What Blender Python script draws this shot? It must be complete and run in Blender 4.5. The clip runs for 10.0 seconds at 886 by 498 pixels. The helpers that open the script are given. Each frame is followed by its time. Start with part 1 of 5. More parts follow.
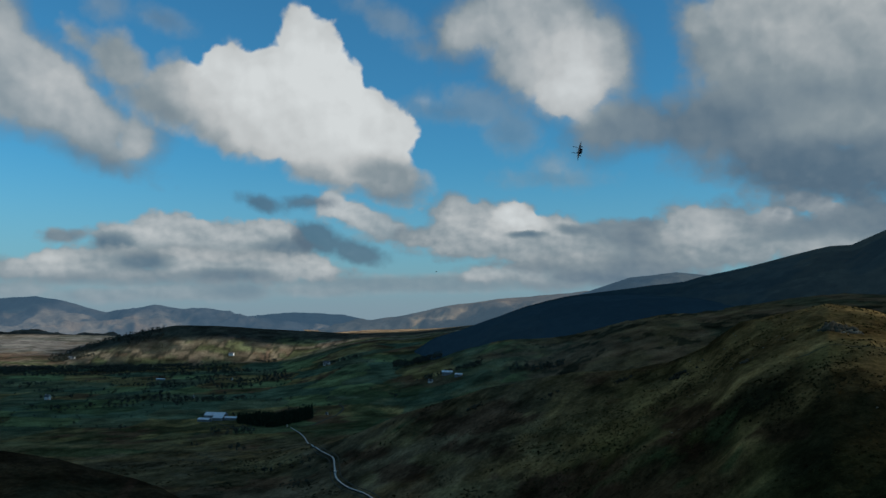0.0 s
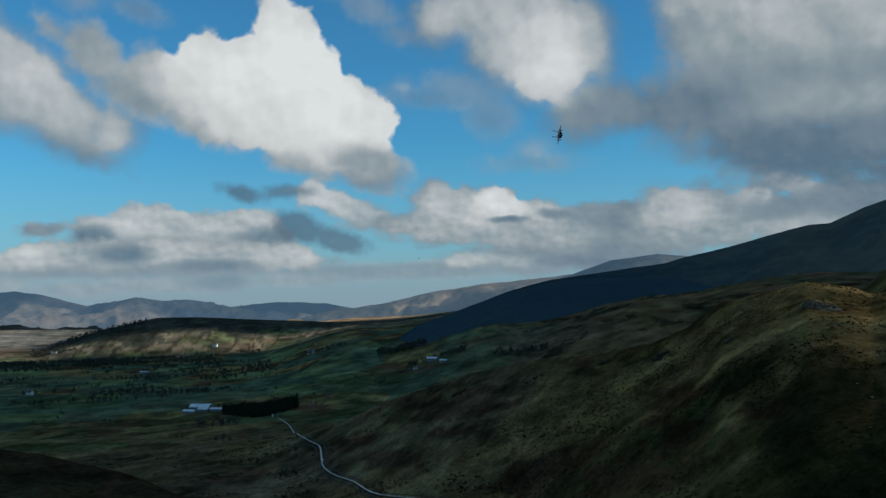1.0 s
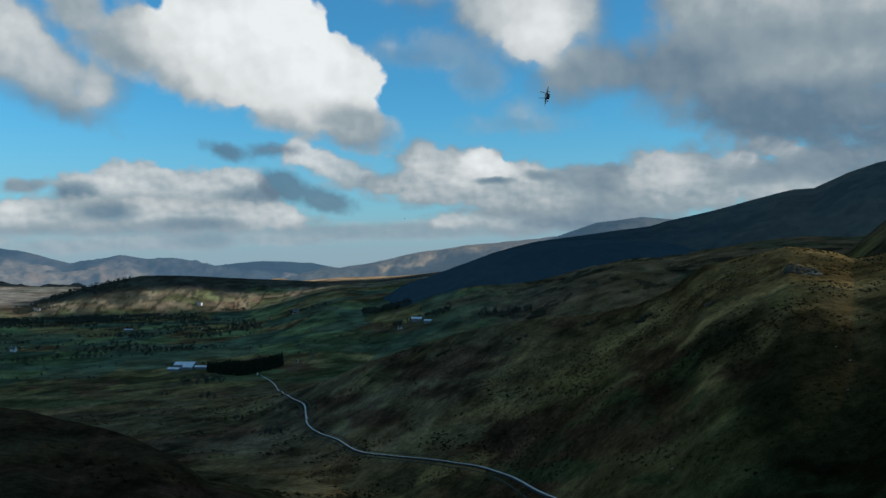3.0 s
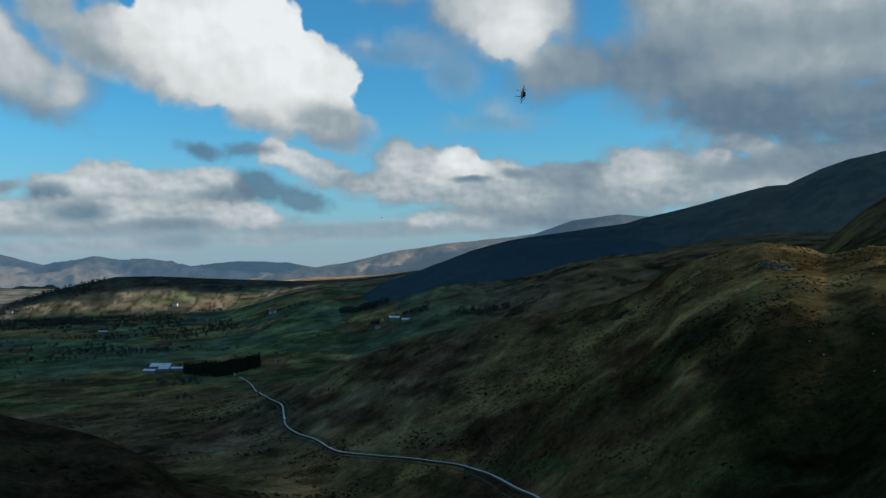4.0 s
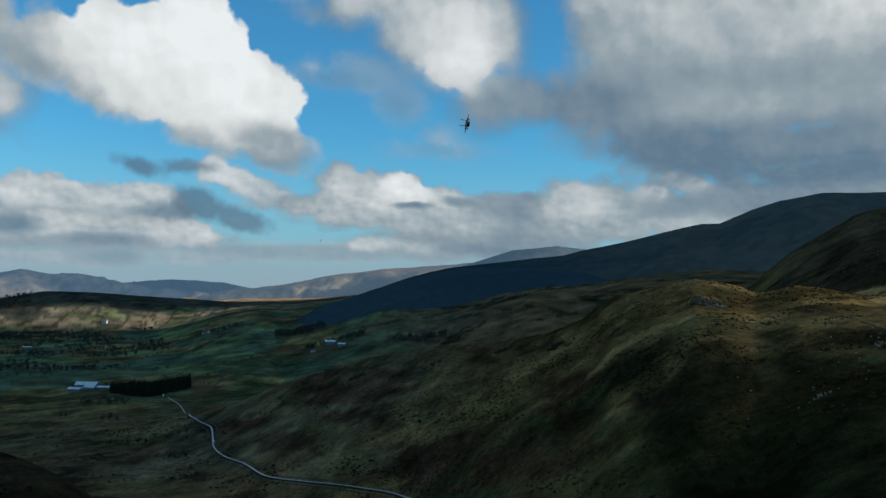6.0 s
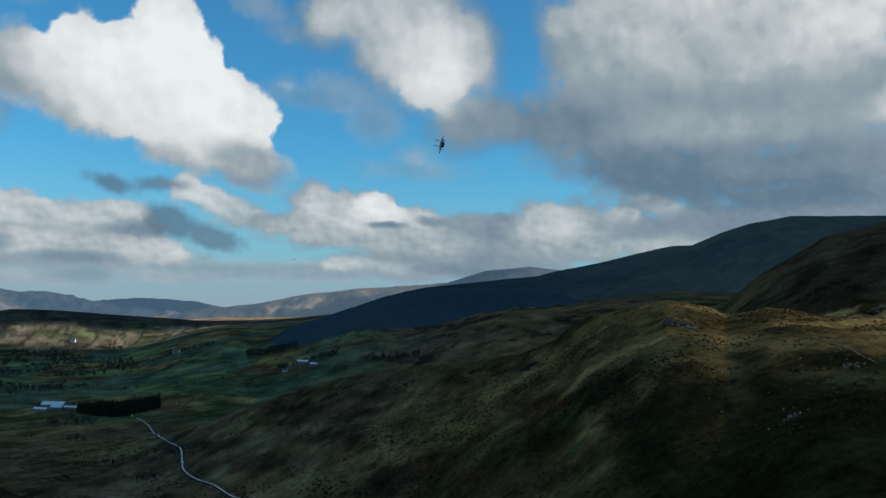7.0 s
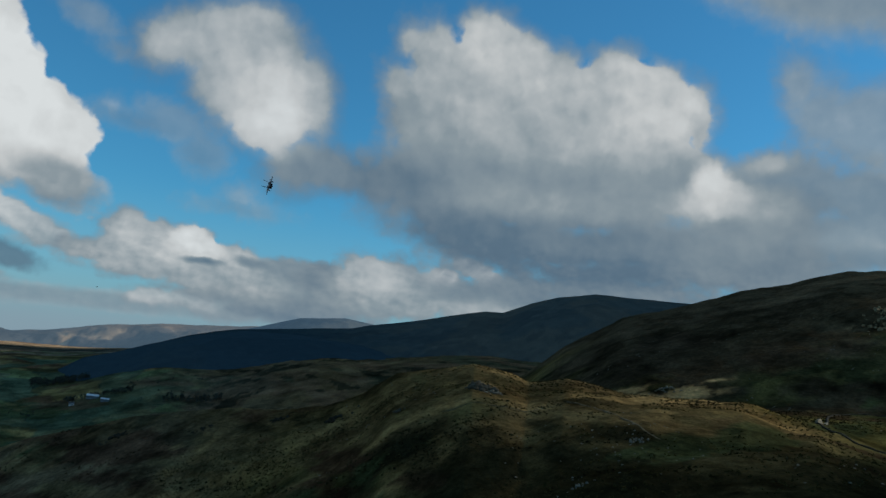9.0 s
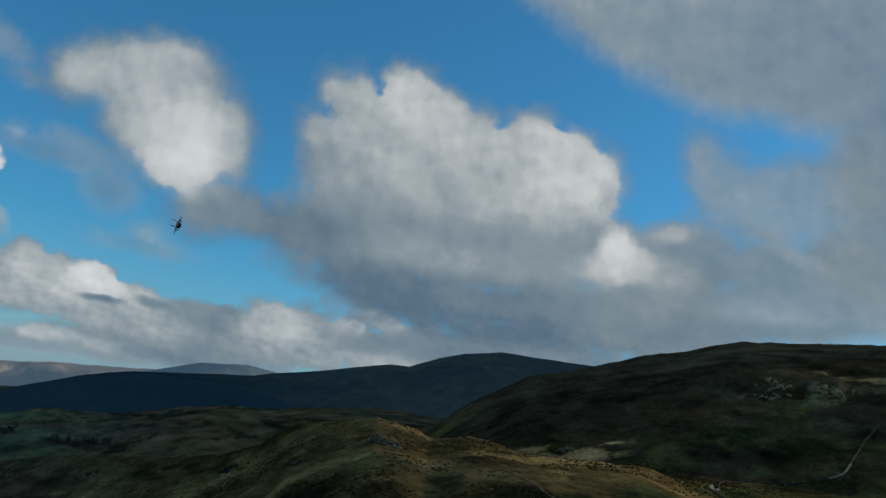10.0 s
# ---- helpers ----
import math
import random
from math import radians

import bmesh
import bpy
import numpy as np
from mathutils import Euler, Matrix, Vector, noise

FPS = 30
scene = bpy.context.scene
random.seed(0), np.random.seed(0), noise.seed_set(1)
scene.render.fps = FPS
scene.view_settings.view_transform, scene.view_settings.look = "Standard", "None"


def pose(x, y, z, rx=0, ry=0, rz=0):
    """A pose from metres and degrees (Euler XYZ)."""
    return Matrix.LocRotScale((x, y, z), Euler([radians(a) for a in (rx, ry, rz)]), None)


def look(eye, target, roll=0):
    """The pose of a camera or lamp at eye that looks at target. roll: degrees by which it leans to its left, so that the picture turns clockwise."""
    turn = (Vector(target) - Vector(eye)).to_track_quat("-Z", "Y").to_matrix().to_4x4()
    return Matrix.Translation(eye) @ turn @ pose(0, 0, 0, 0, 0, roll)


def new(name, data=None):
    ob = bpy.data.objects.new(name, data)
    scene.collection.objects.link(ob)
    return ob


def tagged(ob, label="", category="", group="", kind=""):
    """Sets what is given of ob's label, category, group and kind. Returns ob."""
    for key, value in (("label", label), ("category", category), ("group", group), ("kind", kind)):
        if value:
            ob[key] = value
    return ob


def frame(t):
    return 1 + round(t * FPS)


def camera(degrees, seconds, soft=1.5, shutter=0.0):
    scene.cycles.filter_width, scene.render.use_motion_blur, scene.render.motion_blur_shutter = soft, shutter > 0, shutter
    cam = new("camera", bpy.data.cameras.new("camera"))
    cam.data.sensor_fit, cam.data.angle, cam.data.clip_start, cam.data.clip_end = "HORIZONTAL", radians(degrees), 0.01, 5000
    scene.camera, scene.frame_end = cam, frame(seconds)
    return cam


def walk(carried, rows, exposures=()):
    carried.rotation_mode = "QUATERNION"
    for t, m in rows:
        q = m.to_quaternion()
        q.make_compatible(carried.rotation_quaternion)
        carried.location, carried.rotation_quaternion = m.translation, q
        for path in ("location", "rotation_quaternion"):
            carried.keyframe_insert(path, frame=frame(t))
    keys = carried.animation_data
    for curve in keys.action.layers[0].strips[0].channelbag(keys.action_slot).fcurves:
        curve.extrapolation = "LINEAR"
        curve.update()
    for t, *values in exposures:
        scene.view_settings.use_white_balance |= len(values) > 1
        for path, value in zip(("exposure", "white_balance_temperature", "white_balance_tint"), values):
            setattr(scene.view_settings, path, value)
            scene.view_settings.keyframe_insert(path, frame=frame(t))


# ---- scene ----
EYE = (0.04, 0.03, 150.0)
# seconds, yaw, pitch, roll of the panning camera
TURNS = [
    (0.0, 0.341, 4.841, -0.271),
    (0.5, 0.115, 4.293, 1.233),
    (1.0, -0.732, 3.938, 0.982),
    (1.5, 0.323, 3.203, -0.336),
    (2.0, 1.193, 1.930, -0.379),
    (2.5, 0.000, 1.150, 0.000),
    (2.7, -0.900, 1.222, 0.209),
    (3.8, -2.650, 1.480, 0.800),
    (4.0, -3.191, 1.240, 0.900),
    (4.5, -3.975, 2.051, 0.653),
    (5.0, -4.006, 3.548, -1.772),
    (5.5, -2.443, 1.874, -1.202),
    (5.7, -5.366, 2.519, -1.142),
    (6.8, -8.532, 3.527, -1.066),
    (7.0, -8.963, 4.323, -1.320),
    (7.5, -11.579, 5.910, -2.223),
    (8.0, -14.942, 7.428, -3.840),
    (8.5, -17.455, 7.870, -5.069),
    (9.0, -21.353, 8.542, -6.144),
    (9.5, -25.165, 10.040, -7.113),
    (10.0, -27.735, 12.794, -8.217),
]
cam = camera(53.83, 10.0)
walk(cam, [(t, pose(*EYE, 90 + p, r, y)) for t, y, p, r in TURNS], [(0.0, -0.5, 6050, 6), (1.0, -0.36, 6050, 6), (2.0, -0.28, 6050, 6), (2.5, -0.14, 6050, 6), (5.5, -0.15, 6050, 6), (7.5, -0.14, 6050, 6), (8.0, -0.34, 6050, 6), (10.0, -0.42, 6050, 6)])

# ---- light ----
SUN_BEARING, SUN_HEIGHT = 100.0, 27.0


def direction(bearing, height):
    b, h = radians(bearing), radians(height)
    return Vector((math.sin(b) * math.cos(h), math.cos(b) * math.cos(h), math.sin(h)))


sun = new("sun", bpy.data.lights.new("sun", "SUN"))
sun.data.energy, sun.data.angle, sun.data.color = 4.0, radians(0.6), (1.0, 0.9, 0.76)
sun.matrix_world = look(direction(SUN_BEARING, SUN_HEIGHT) * 2000, (0, 0, 0))

# Clouds: bearing, height, half width, half height in degrees, tilt, brightness
HAZE_BANKS = [(-16.6, 1.9, 3.76, 0.53, 1, 0.60), (-21.6, 1.6, 2.58, 0.38, 1, 0.56), (-26.5, 1.9, 1.79, 0.47, 1, 0.58), (-13.5, 2.0, 1.83, 0.61, 0, 0.36), (-19.3, 2.6, 9.29, 0.42, 1, 0.46), (-5.5, 2.5, 5.89, 0.48, 0, 0.46), (-8.5, 2.1, 2.91, 0.40, 0, 0.54), (0.4, 2.6, 5.20, 0.52, -0, 0.47)]
WISPS = [(-4.0, 19.4, 2.23, 0.64, -22, 0.50), (-1.9, 17.9, 0.84, 0.42, 1, 0.45), (2.5, 14.1, 2.26, 0.94, -10, 0.50), (4.2, 12.5, 1.31, 1.16, -1, 0.42), (-1.7, 14.3, 0.53, 0.47, 0, 0.62), (0.2, 13.8, 2.26, 0.51, -5, 0.42), (6.8, 10.0, 0.89, 0.66, -1, 0.56), (6.8, 9.4, 1.84, 0.37, -1, 0.46), (-22.0, 19.1, 0.83, 0.65, 7, 0.50), (-18.6, 18.6, 1.01, 0.41, -14, 0.40)]
UPPER_BANK = [(-17.6, 4.6, 4.74, 0.56, 1, 0.51), (-13.5, 4.6, 4.22, 0.65, 1, 0.56), (-24.0, 5.2, 1.31, 0.44, 2, 0.43), (-20.5, 5.2, 1.90, 0.83, 2, 0.58), (-18.0, 5.8, 2.63, 0.95, 2, 0.72), (-15.2, 5.5, 3.12, 0.85, 1, 0.65), (-12.2, 5.8, 1.78, 0.72, 1, 0.67), (-11.1, 5.6, 1.43, 1.01, 1, 0.67), (-21.1, 4.8, 1.23, 0.59, 2, 0.31), (-10.6, 4.7, 1.73, 0.73, 1, 0.36)]
LOWER_BANK = [(-21.3, 3.0, 6.15, 0.48, 1, 0.46), (-12.4, 3.0, 4.61, 0.43, 1, 0.42), (-26.2, 3.1, 1.80, 0.60, 2, 0.60), (-24.1, 3.6, 2.11, 0.71, 2, 0.74), (-21.1, 3.6, 2.92, 0.90, 1, 0.60), (-16.6, 3.9, 2.91, 0.85, 1, 0.65), (-12.4, 3.7, 2.84, 0.94, 1, 0.58), (-9.2, 3.5, 1.88, 0.88, 1, 0.72), (-19.3, 3.7, 1.59, 0.59, 1, 0.34), (-14.2, 3.0, 2.45, 0.40, 1, 0.37)]
MIDDLE_SCUD = [(-2.6, 5.4, 2.23, 0.44, -5, 0.49), (-4.4, 6.2, 2.03, 0.81, -19, 0.57), (-6.1, 7.0, 1.54, 0.81, -24, 0.69), (-7.7, 7.6, 1.02, 0.87, 1, 0.79)]
DARK_SCRAPS = [(-12.2, 7.6, 1.20, 0.43, -17, 0.20), (-9.0, 7.7, 1.24, 0.29, 1, 0.28), (-8.5, 5.4, 1.60, 0.84, -17, 0.21), (-6.3, 4.7, 1.91, 0.55, -14, 0.26)]
MIDDLE_BANK = [(11.4, 3.4, 4.28, 0.87, -1, 0.35), (7.8, 4.2, 4.37, 0.88, -1, 0.48), (12.1, 4.8, 3.02, 1.30, -1, 0.41), (-1.1, 5.4, 2.23, 0.70, 0, 0.53), (1.1, 5.3, 3.53, 1.03, -0, 0.62), (5.2, 5.1, 4.24, 1.10, -0, 0.57), (9.2, 5.2, 2.60, 1.24, -1, 0.57), (11.0, 6.0, 1.86, 0.79, -1, 0.44), (7.2, 6.3, 1.54, 0.84, -1, 0.65), (0.4, 7.1, 1.56, 1.25, -0, 0.66), (2.0, 6.9, 1.26, 1.10, -0, 0.65), (3.4, 6.3, 2.22, 0.88, -0, 0.69), (4.3, 7.1, 1.22, 0.91, -1, 0.90), (5.1, 6.5, 1.11, 0.66, -1, 0.88), (5.0, 5.8, 1.18, 0.22, -1, 0.37), (8.1, 6.1, 0.95, 0.33, -1, 0.40)]
LOW_BANK = [(8.5, 3.5, 3.45, 1.03, -1, 0.41), (7.0, 2.8, 2.38, 0.63, -0, 0.49), (4.8, 3.2, 2.28, 0.63, -0, 0.59), (2.2, 3.2, 1.33, 0.56, -0, 0.71)]
RIGHT_BANK = [(14.2, 3.8, 2.61, 0.72, -1, 0.41), (18.3, 5.1, 3.68, 1.12, -2, 0.45), (13.2, 5.5, 2.18, 1.08, -1, 0.41), (21.6, 5.5, 3.05, 1.20, -2, 0.46), (25.9, 6.0, 1.80, 1.65, -3, 0.36), (16.6, 4.3, 3.41, 0.85, -1, 0.54), (15.6, 5.6, 2.07, 0.89, -2, 0.61), (18.6, 6.0, 1.50, 0.98, -2, 0.59), (15.4, 6.5, 1.55, 0.92, -2, 0.62), (17.0, 6.4, 1.70, 0.95, -2, 0.66), (20.6, 6.7, 1.17, 0.58, -3, 0.68), (20.9, 6.8, 0.65, 0.31, -3, 0.83), (24.7, 5.8, 1.84, 0.94, -3, 0.51), (23.8, 6.8, 1.26, 0.76, -19, 0.64), (22.6, 7.4, 1.67, 0.63, -19, 0.68), (23.2, 4.8, 3.44, 0.51, 3, 0.60)]
LEFT_BASE = [(-22.5, 10.7, 2.74, 0.89, -22, 0.36), (-25.4, 11.9, 2.93, 0.81, -14, 0.40)]
LEFT_CUMULUS = [(-29.1, 16.5, 1.78, 3.45, 9, 0.60), (-27.9, 16.3, 1.64, 2.91, 28, 0.62), (-26.9, 14.2, 2.55, 2.48, -26, 0.64), (-25.5, 12.7, 2.93, 1.34, -21, 0.54), (-24.7, 14.1, 2.24, 1.75, -34, 0.73), (-22.7, 12.3, 2.42, 1.50, -39, 0.66), (-19.9, 11.2, 1.27, 1.32, -38, 0.60)]
WHITE_SHRED = [(-17.7, 13.4, 2.41, 1.19, -8, 0.56), (-15.4, 13.1, 2.27, 1.43, -19, 0.64), (-23.4, 16.9, 0.95, 0.61, -24, 0.50), (-21.0, 15.8, 2.28, 1.25, -34, 0.50), (-17.2, 14.5, 2.60, 1.82, -6, 0.56), (-19.3, 13.7, 2.02, 0.84, -16, 0.48)]
WHITE_BASE = [(-12.0, 11.3, 2.16, 0.94, -18, 0.60), (-4.0, 9.1, 2.24, 1.18, -11, 0.30), (-7.9, 9.7, 3.32, 0.73, -13, 0.46), (-15.2, 11.9, 2.80, 0.72, -22, 0.52)]
WHITE_CUMULUS = [(-17.2, 14.9, 1.74, 1.53, -4, 0.62), (-13.4, 12.8, 2.84, 1.51, -22, 0.68), (-6.4, 10.4, 4.15, 1.32, -14, 0.66), (-15.3, 16.1, 1.30, 1.03, 19, 0.85), (-14.2, 15.1, 2.69, 2.10, 4, 0.88), (-10.9, 14.5, 4.11, 2.91, 3, 0.96), (-7.9, 12.1, 5.18, 2.11, -10, 0.87), (-9.3, 16.8, 2.23, 2.88, 3, 1.00), (-7.5, 15.7, 1.79, 1.85, 2, 1.00), (-6.1, 13.1, 3.26, 2.19, -20, 1.00), (-3.8, 11.6, 1.93, 1.77, -29, 0.96), (-4.1, 9.7, 2.24, 1.18, -11, 0.52)]
UPPER_BASE = [(15.6, 12.3, 2.46, 1.25, -10, 0.32), (12.9, 12.5, 2.46, 1.25, -6, 0.35), (9.7, 12.4, 1.79, 1.33, -25, 0.44), (11.2, 12.8, 2.07, 1.55, -10, 0.40)]
UPPER_CUMULUS = [(0.7, 18.8, 1.60, 1.59, 8, 0.56), (2.9, 19.4, 2.82, 1.80, 7, 0.62), (5.6, 21.0, 2.50, 1.24, 7, 0.62), (6.7, 18.9, 3.49, 3.09, -27, 0.64), (5.3, 17.3, 2.52, 2.52, -13, 0.66), (10.4, 17.1, 1.60, 2.66, 14, 0.60), (8.3, 16.3, 2.59, 2.64, -28, 0.76), (7.6, 14.4, 1.86, 1.17, -19, 0.78), (8.5, 15.6, 1.51, 1.37, 5, 0.90)]
GREY_BASE = [(31.9, 6.8, 10.23, 1.20, 2, 0.39), (18.6, 13.2, 3.59, 2.20, -7, 0.38), (24.1, 14.2, 7.76, 3.07, 1, 0.43), (31.7, 14.3, 6.61, 2.98, -0, 0.45), (20.6, 11.1, 5.60, 1.76, -17, 0.31), (27.9, 11.8, 8.60, 1.62, 1, 0.52), (26.2, 9.5, 9.03, 1.52, -3, 0.32), (33.5, 9.7, 8.77, 1.58, 1, 0.36), (31.5, 8.0, 9.96, 0.92, 2, 0.30), (39.7, 9.1, 5.26, 2.02, 0, 0.41), (22.9, 8.7, 4.78, 1.03, -9, 0.29), (40.0, 11.9, 4.03, 2.07, -1, 0.45)]
GREY_CROWN = [(17.6, 16.8, 2.29, 2.24, 3, 0.43), (20.6, 16.4, 4.15, 2.23, 2, 0.49), (16.6, 21.5, 0.66, 0.98, 3, 0.57), (16.2, 18.8, 1.07, 1.21, 3, 0.53), (18.6, 20.7, 1.84, 2.11, 2, 0.63), (27.7, 17.0, 5.81, 2.54, 0, 0.58), (33.0, 17.5, 3.63, 2.57, -2, 0.70), (21.7, 18.8, 4.54, 3.26, 1, 0.61), (21.8, 22.2, 1.98, 1.59, 1, 0.75), (23.9, 21.3, 2.27, 1.72, -13, 0.73), (26.5, 19.8, 2.97, 2.07, -14, 0.67), (28.7, 19.7, 2.17, 1.38, -1, 0.65), (31.1, 20.6, 2.06, 1.42, -2, 0.73), (33.3, 19.7, 2.12, 1.72, -21, 0.75), (35.7, 18.4, 1.41, 1.84, -3, 0.78), (36.4, 16.9, 0.93, 1.52, -2, 0.67)]
BRIGHT_KNOB = [(40.9, 15.3, 1.53, 0.66, 13, 0.55), (39.8, 12.9, 2.19, 1.20, -7, 0.60), (36.6, 12.7, 1.70, 1.03, -1, 0.66), (37.9, 13.1, 1.67, 1.02, -1, 0.77), (37.4, 14.2, 1.10, 1.15, -2, 0.86)]
HIGH_VEIL = [(32.8, 30.8, 5.63, 2.36, -17, 0.52), (37.1, 28.7, 6.67, 2.71, -19, 0.52), (44.5, 27.0, 7.75, 3.64, -9, 0.48), (50.8, 26.7, 7.09, 4.53, -2, 0.44), (53.3, 21.0, 2.84, 4.92, -1, 0.42)]
SIDE_VEIL = [(52.9, 16.1, 3.43, 4.16, 1, 0.42), (49.9, 18.2, 3.46, 2.10, -4, 0.47), (46.4, 17.9, 2.94, 1.73, -8, 0.48), (42.5, 20.0, 1.08, 1.60, 13, 0.50), (43.9, 18.3, 1.77, 2.04, 3, 0.50), (46.8, 16.4, 3.24, 1.32, -7, 0.50)]
SIDE_BANK = [(40.1, 10.5, 7.49, 1.80, 6, 0.50), (48.9, 11.1, 6.81, 2.05, 4, 0.50), (43.7, 9.2, 8.92, 0.63, 6, 0.40), (34.9, 8.2, 5.85, 0.91, 7, 0.42), (41.8, 13.7, 3.91, 2.08, 5, 0.41), (47.2, 13.3, 4.18, 1.74, -7, 0.42), (51.4, 13.7, 3.00, 2.09, 3, 0.44), (48.4, 14.4, 2.00, 0.48, -22, 0.50), (40.9, 15.3, 1.22, 0.43, 10, 0.50)]
LEFT_CLOUD = LEFT_BASE + LEFT_CUMULUS
WHITE_CLOUD = WHITE_SHRED + WHITE_BASE + WHITE_CUMULUS
UPPER_CLOUD = UPPER_BASE + UPPER_CUMULUS
GREY_CLOUD = GREY_BASE + GREY_CROWN + BRIGHT_KNOB

# each cloud, farthest first: its puffs, the width of its edge where it is grey and where it is bright, the size of its heads and of its frayed edge in degrees, how dense it is
CLOUDS = (
    (HAZE_BANKS, 0.8, 0.5, 0.05, 0.25, 0.75), (WISPS, 1.6, 1.0, 0.1, 0.8, 0.5), (UPPER_BANK, 0.7, 0.28, 0.4, 0.35, 0.95), (LOWER_BANK, 0.7, 0.28, 0.4, 0.35, 0.95),
    (MIDDLE_SCUD, 0.9, 0.35, 0.4, 0.4, 0.92), (DARK_SCRAPS, 0.8, 0.8, 0.2, 0.5, 0.8), (LOW_BANK, 0.8, 0.4, 0.3, 0.4, 0.9), (MIDDLE_BANK, 0.8, 0.25, 0.5, 0.4, 0.97), (RIGHT_BANK, 0.8, 0.28, 0.5, 0.4, 0.97),
    (LEFT_CLOUD, 2.0, 0.55, 0.6, 0.6, 0.97), (WHITE_CLOUD, 1.9, 0.4, 0.75, 0.4, 1.0), (UPPER_CLOUD, 2.2, 0.8, 0.5, 0.8, 0.97),
    (HIGH_VEIL, 3.0, 2.6, 0.1, 0.8, 0.9), (SIDE_VEIL, 2.2, 1.8, 0.2, 0.9, 0.8), (SIDE_BANK, 2.0, 1.0, 0.3, 0.7, 0.92), (GREY_CLOUD, 2.0, 0.4, 0.7, 0.6, 1.0))


class Graph:
    """Short hand for shader nodes."""

    def __init__(self, tree):
        self.tree = tree
        tree.nodes.clear()

    def node(self, kind, **values):
        n = self.tree.nodes.new(kind)
        for key, value in values.items():
            setattr(n, key, value)
        return n

    def put(self, socket, value):
        if isinstance(value, bpy.types.NodeSocket):
            self.tree.links.new(value, socket)
        else:
            socket.default_value = value

    def math(self, op, *args, clamp=False):
        n = self.node("ShaderNodeMath", operation=op, use_clamp=clamp)
        for s, a in zip(n.inputs, args):
            self.put(s, a)
        return n.outputs[0]

    def vec(self, op, *args):
        n = self.node("ShaderNodeVectorMath", operation=op)
        for s, a in zip(n.inputs, args):
            self.put(s, a)
        return n.outputs["Value" if op in ("LENGTH", "DOT_PRODUCT", "DISTANCE") else "Vector"]

    def noise(self, vector, scale, detail=4.0, rough=0.55, colour=False):
        n = self.node("ShaderNodeTexNoise")
        self.put(n.inputs["Vector"], vector)
        self.put(n.inputs["Scale"], scale)
        n.inputs["Detail"].default_value, n.inputs["Roughness"].default_value = detail, rough
        return n.outputs["Color" if colour else "Fac"]

    def ramp(self, value, lo, hi, a=0.0, b=1.0, smooth=True):
        n = self.node("ShaderNodeMapRange", interpolation_type="SMOOTHSTEP" if smooth else "LINEAR")
        for s, v in zip(n.inputs, (value, lo, hi, a, b)):
            self.put(s, v)
        return n.outputs[0]

    def mix(self, fac, a, b, kind="RGBA", blend="MIX"):
        n = self.node("ShaderNodeMix", data_type=kind)
        if kind == "RGBA":
            n.blend_type = blend
        i = {"RGBA": (0, 6, 7, 2), "FLOAT": (0, 2, 3, 0)}[kind]
        for k, v in zip(i, (fac, a, b)):
            self.put(n.inputs[k], v)
        return n.outputs[i[3]]


world = bpy.data.worlds.new("sky")
scene.world = world
world.use_nodes = True
g = Graph(world.node_tree)
sky = g.node("ShaderNodeTexSky", sky_type="NISHITA", sun_disc=False, sun_elevation=radians(SUN_HEIGHT),
             sun_rotation=radians(SUN_BEARING), altitude=200.0, air_density=1.0, dust_density=0.6, ozone_density=1.6)
ray = g.node("ShaderNodeTexCoord").outputs["Generated"]
split = g.node("ShaderNodeSeparateXYZ")
g.put(split.inputs[0], ray)
bearing = g.math("MULTIPLY", g.math("ARCTAN2", split.outputs[0], split.outputs[1]), 57.29578)
height = g.math("MULTIPLY", g.math("ARCSINE", split.outputs[2]), 57.29578)
flat = g.node("ShaderNodeCombineXYZ")
g.put(flat.inputs[0], bearing), g.put(flat.inputs[1], height)
flat = flat.outputs[0]
# billows push the outlines about, at three sizes
warp = None
for scale, amount in ((0.22, 0.5), (0.7, 0.55), (1.9, 0.28)):
    push = g.vec("MULTIPLY", g.vec("SUBTRACT", g.noise(flat, scale, 2.0, 0.5, True), (0.5, 0.5, 0.5)), (amount, amount * 0.8, 0))
    warp = push if warp is None else g.vec("ADD", warp, push)
high = g.ramp(height, 2.0, 9.0, 0.5, 1.0)
scaled = g.node("ShaderNodeVectorMath", operation="SCALE")
g.put(scaled.inputs[0], warp), g.put(scaled.inputs["Scale"], high)
moved = g.vec("ADD", flat, scaled.outputs[0])


def billow(at):
    """Rounded heads of cloud at three sizes: low in their middles."""
    total = None
    for scale, share in ((0.36, 0.58), (0.9, 0.32), (2.1, 0.1)):
        n = g.node("ShaderNodeTexVoronoi", feature="SMOOTH_F1", voronoi_dimensions="2D")
        g.put(n.inputs["Vector"], at)
        n.inputs["Scale"].default_value, n.inputs["Smoothness"].default_value = scale, 0.5
        d = g.math("MULTIPLY", n.outputs["Distance"], share)
        total = d if total is None else g.math("ADD", total, d)
    return total


# far cloud banks low down show smaller, flatter heads
low = g.ramp(height, 11.0, 7.0)
squeezed = g.vec("MULTIPLY", moved, (1.5, 2.3, 1))
heads = g.mix(low, billow(moved), billow(squeezed), "FLOAT")
lit = g.mix(low, billow(g.vec("ADD", moved, (0.4, 0.5, 0))), billow(g.vec("ADD", squeezed, (0.4, 0.6, 0))), "FLOAT")
facing = g.math("SUBTRACT", lit, heads)
heads = g.math("SUBTRACT", 0.36, heads)
mist = g.math("SUBTRACT", g.noise(moved, 0.42, 3.0, 0.45), 0.5)
fray = g.math("SUBTRACT", g.noise(moved, 1.4, 4.0, 0.5), 0.5)
tatter = g.math("ADD", g.math("MULTIPLY", mist, 1.6), fray)
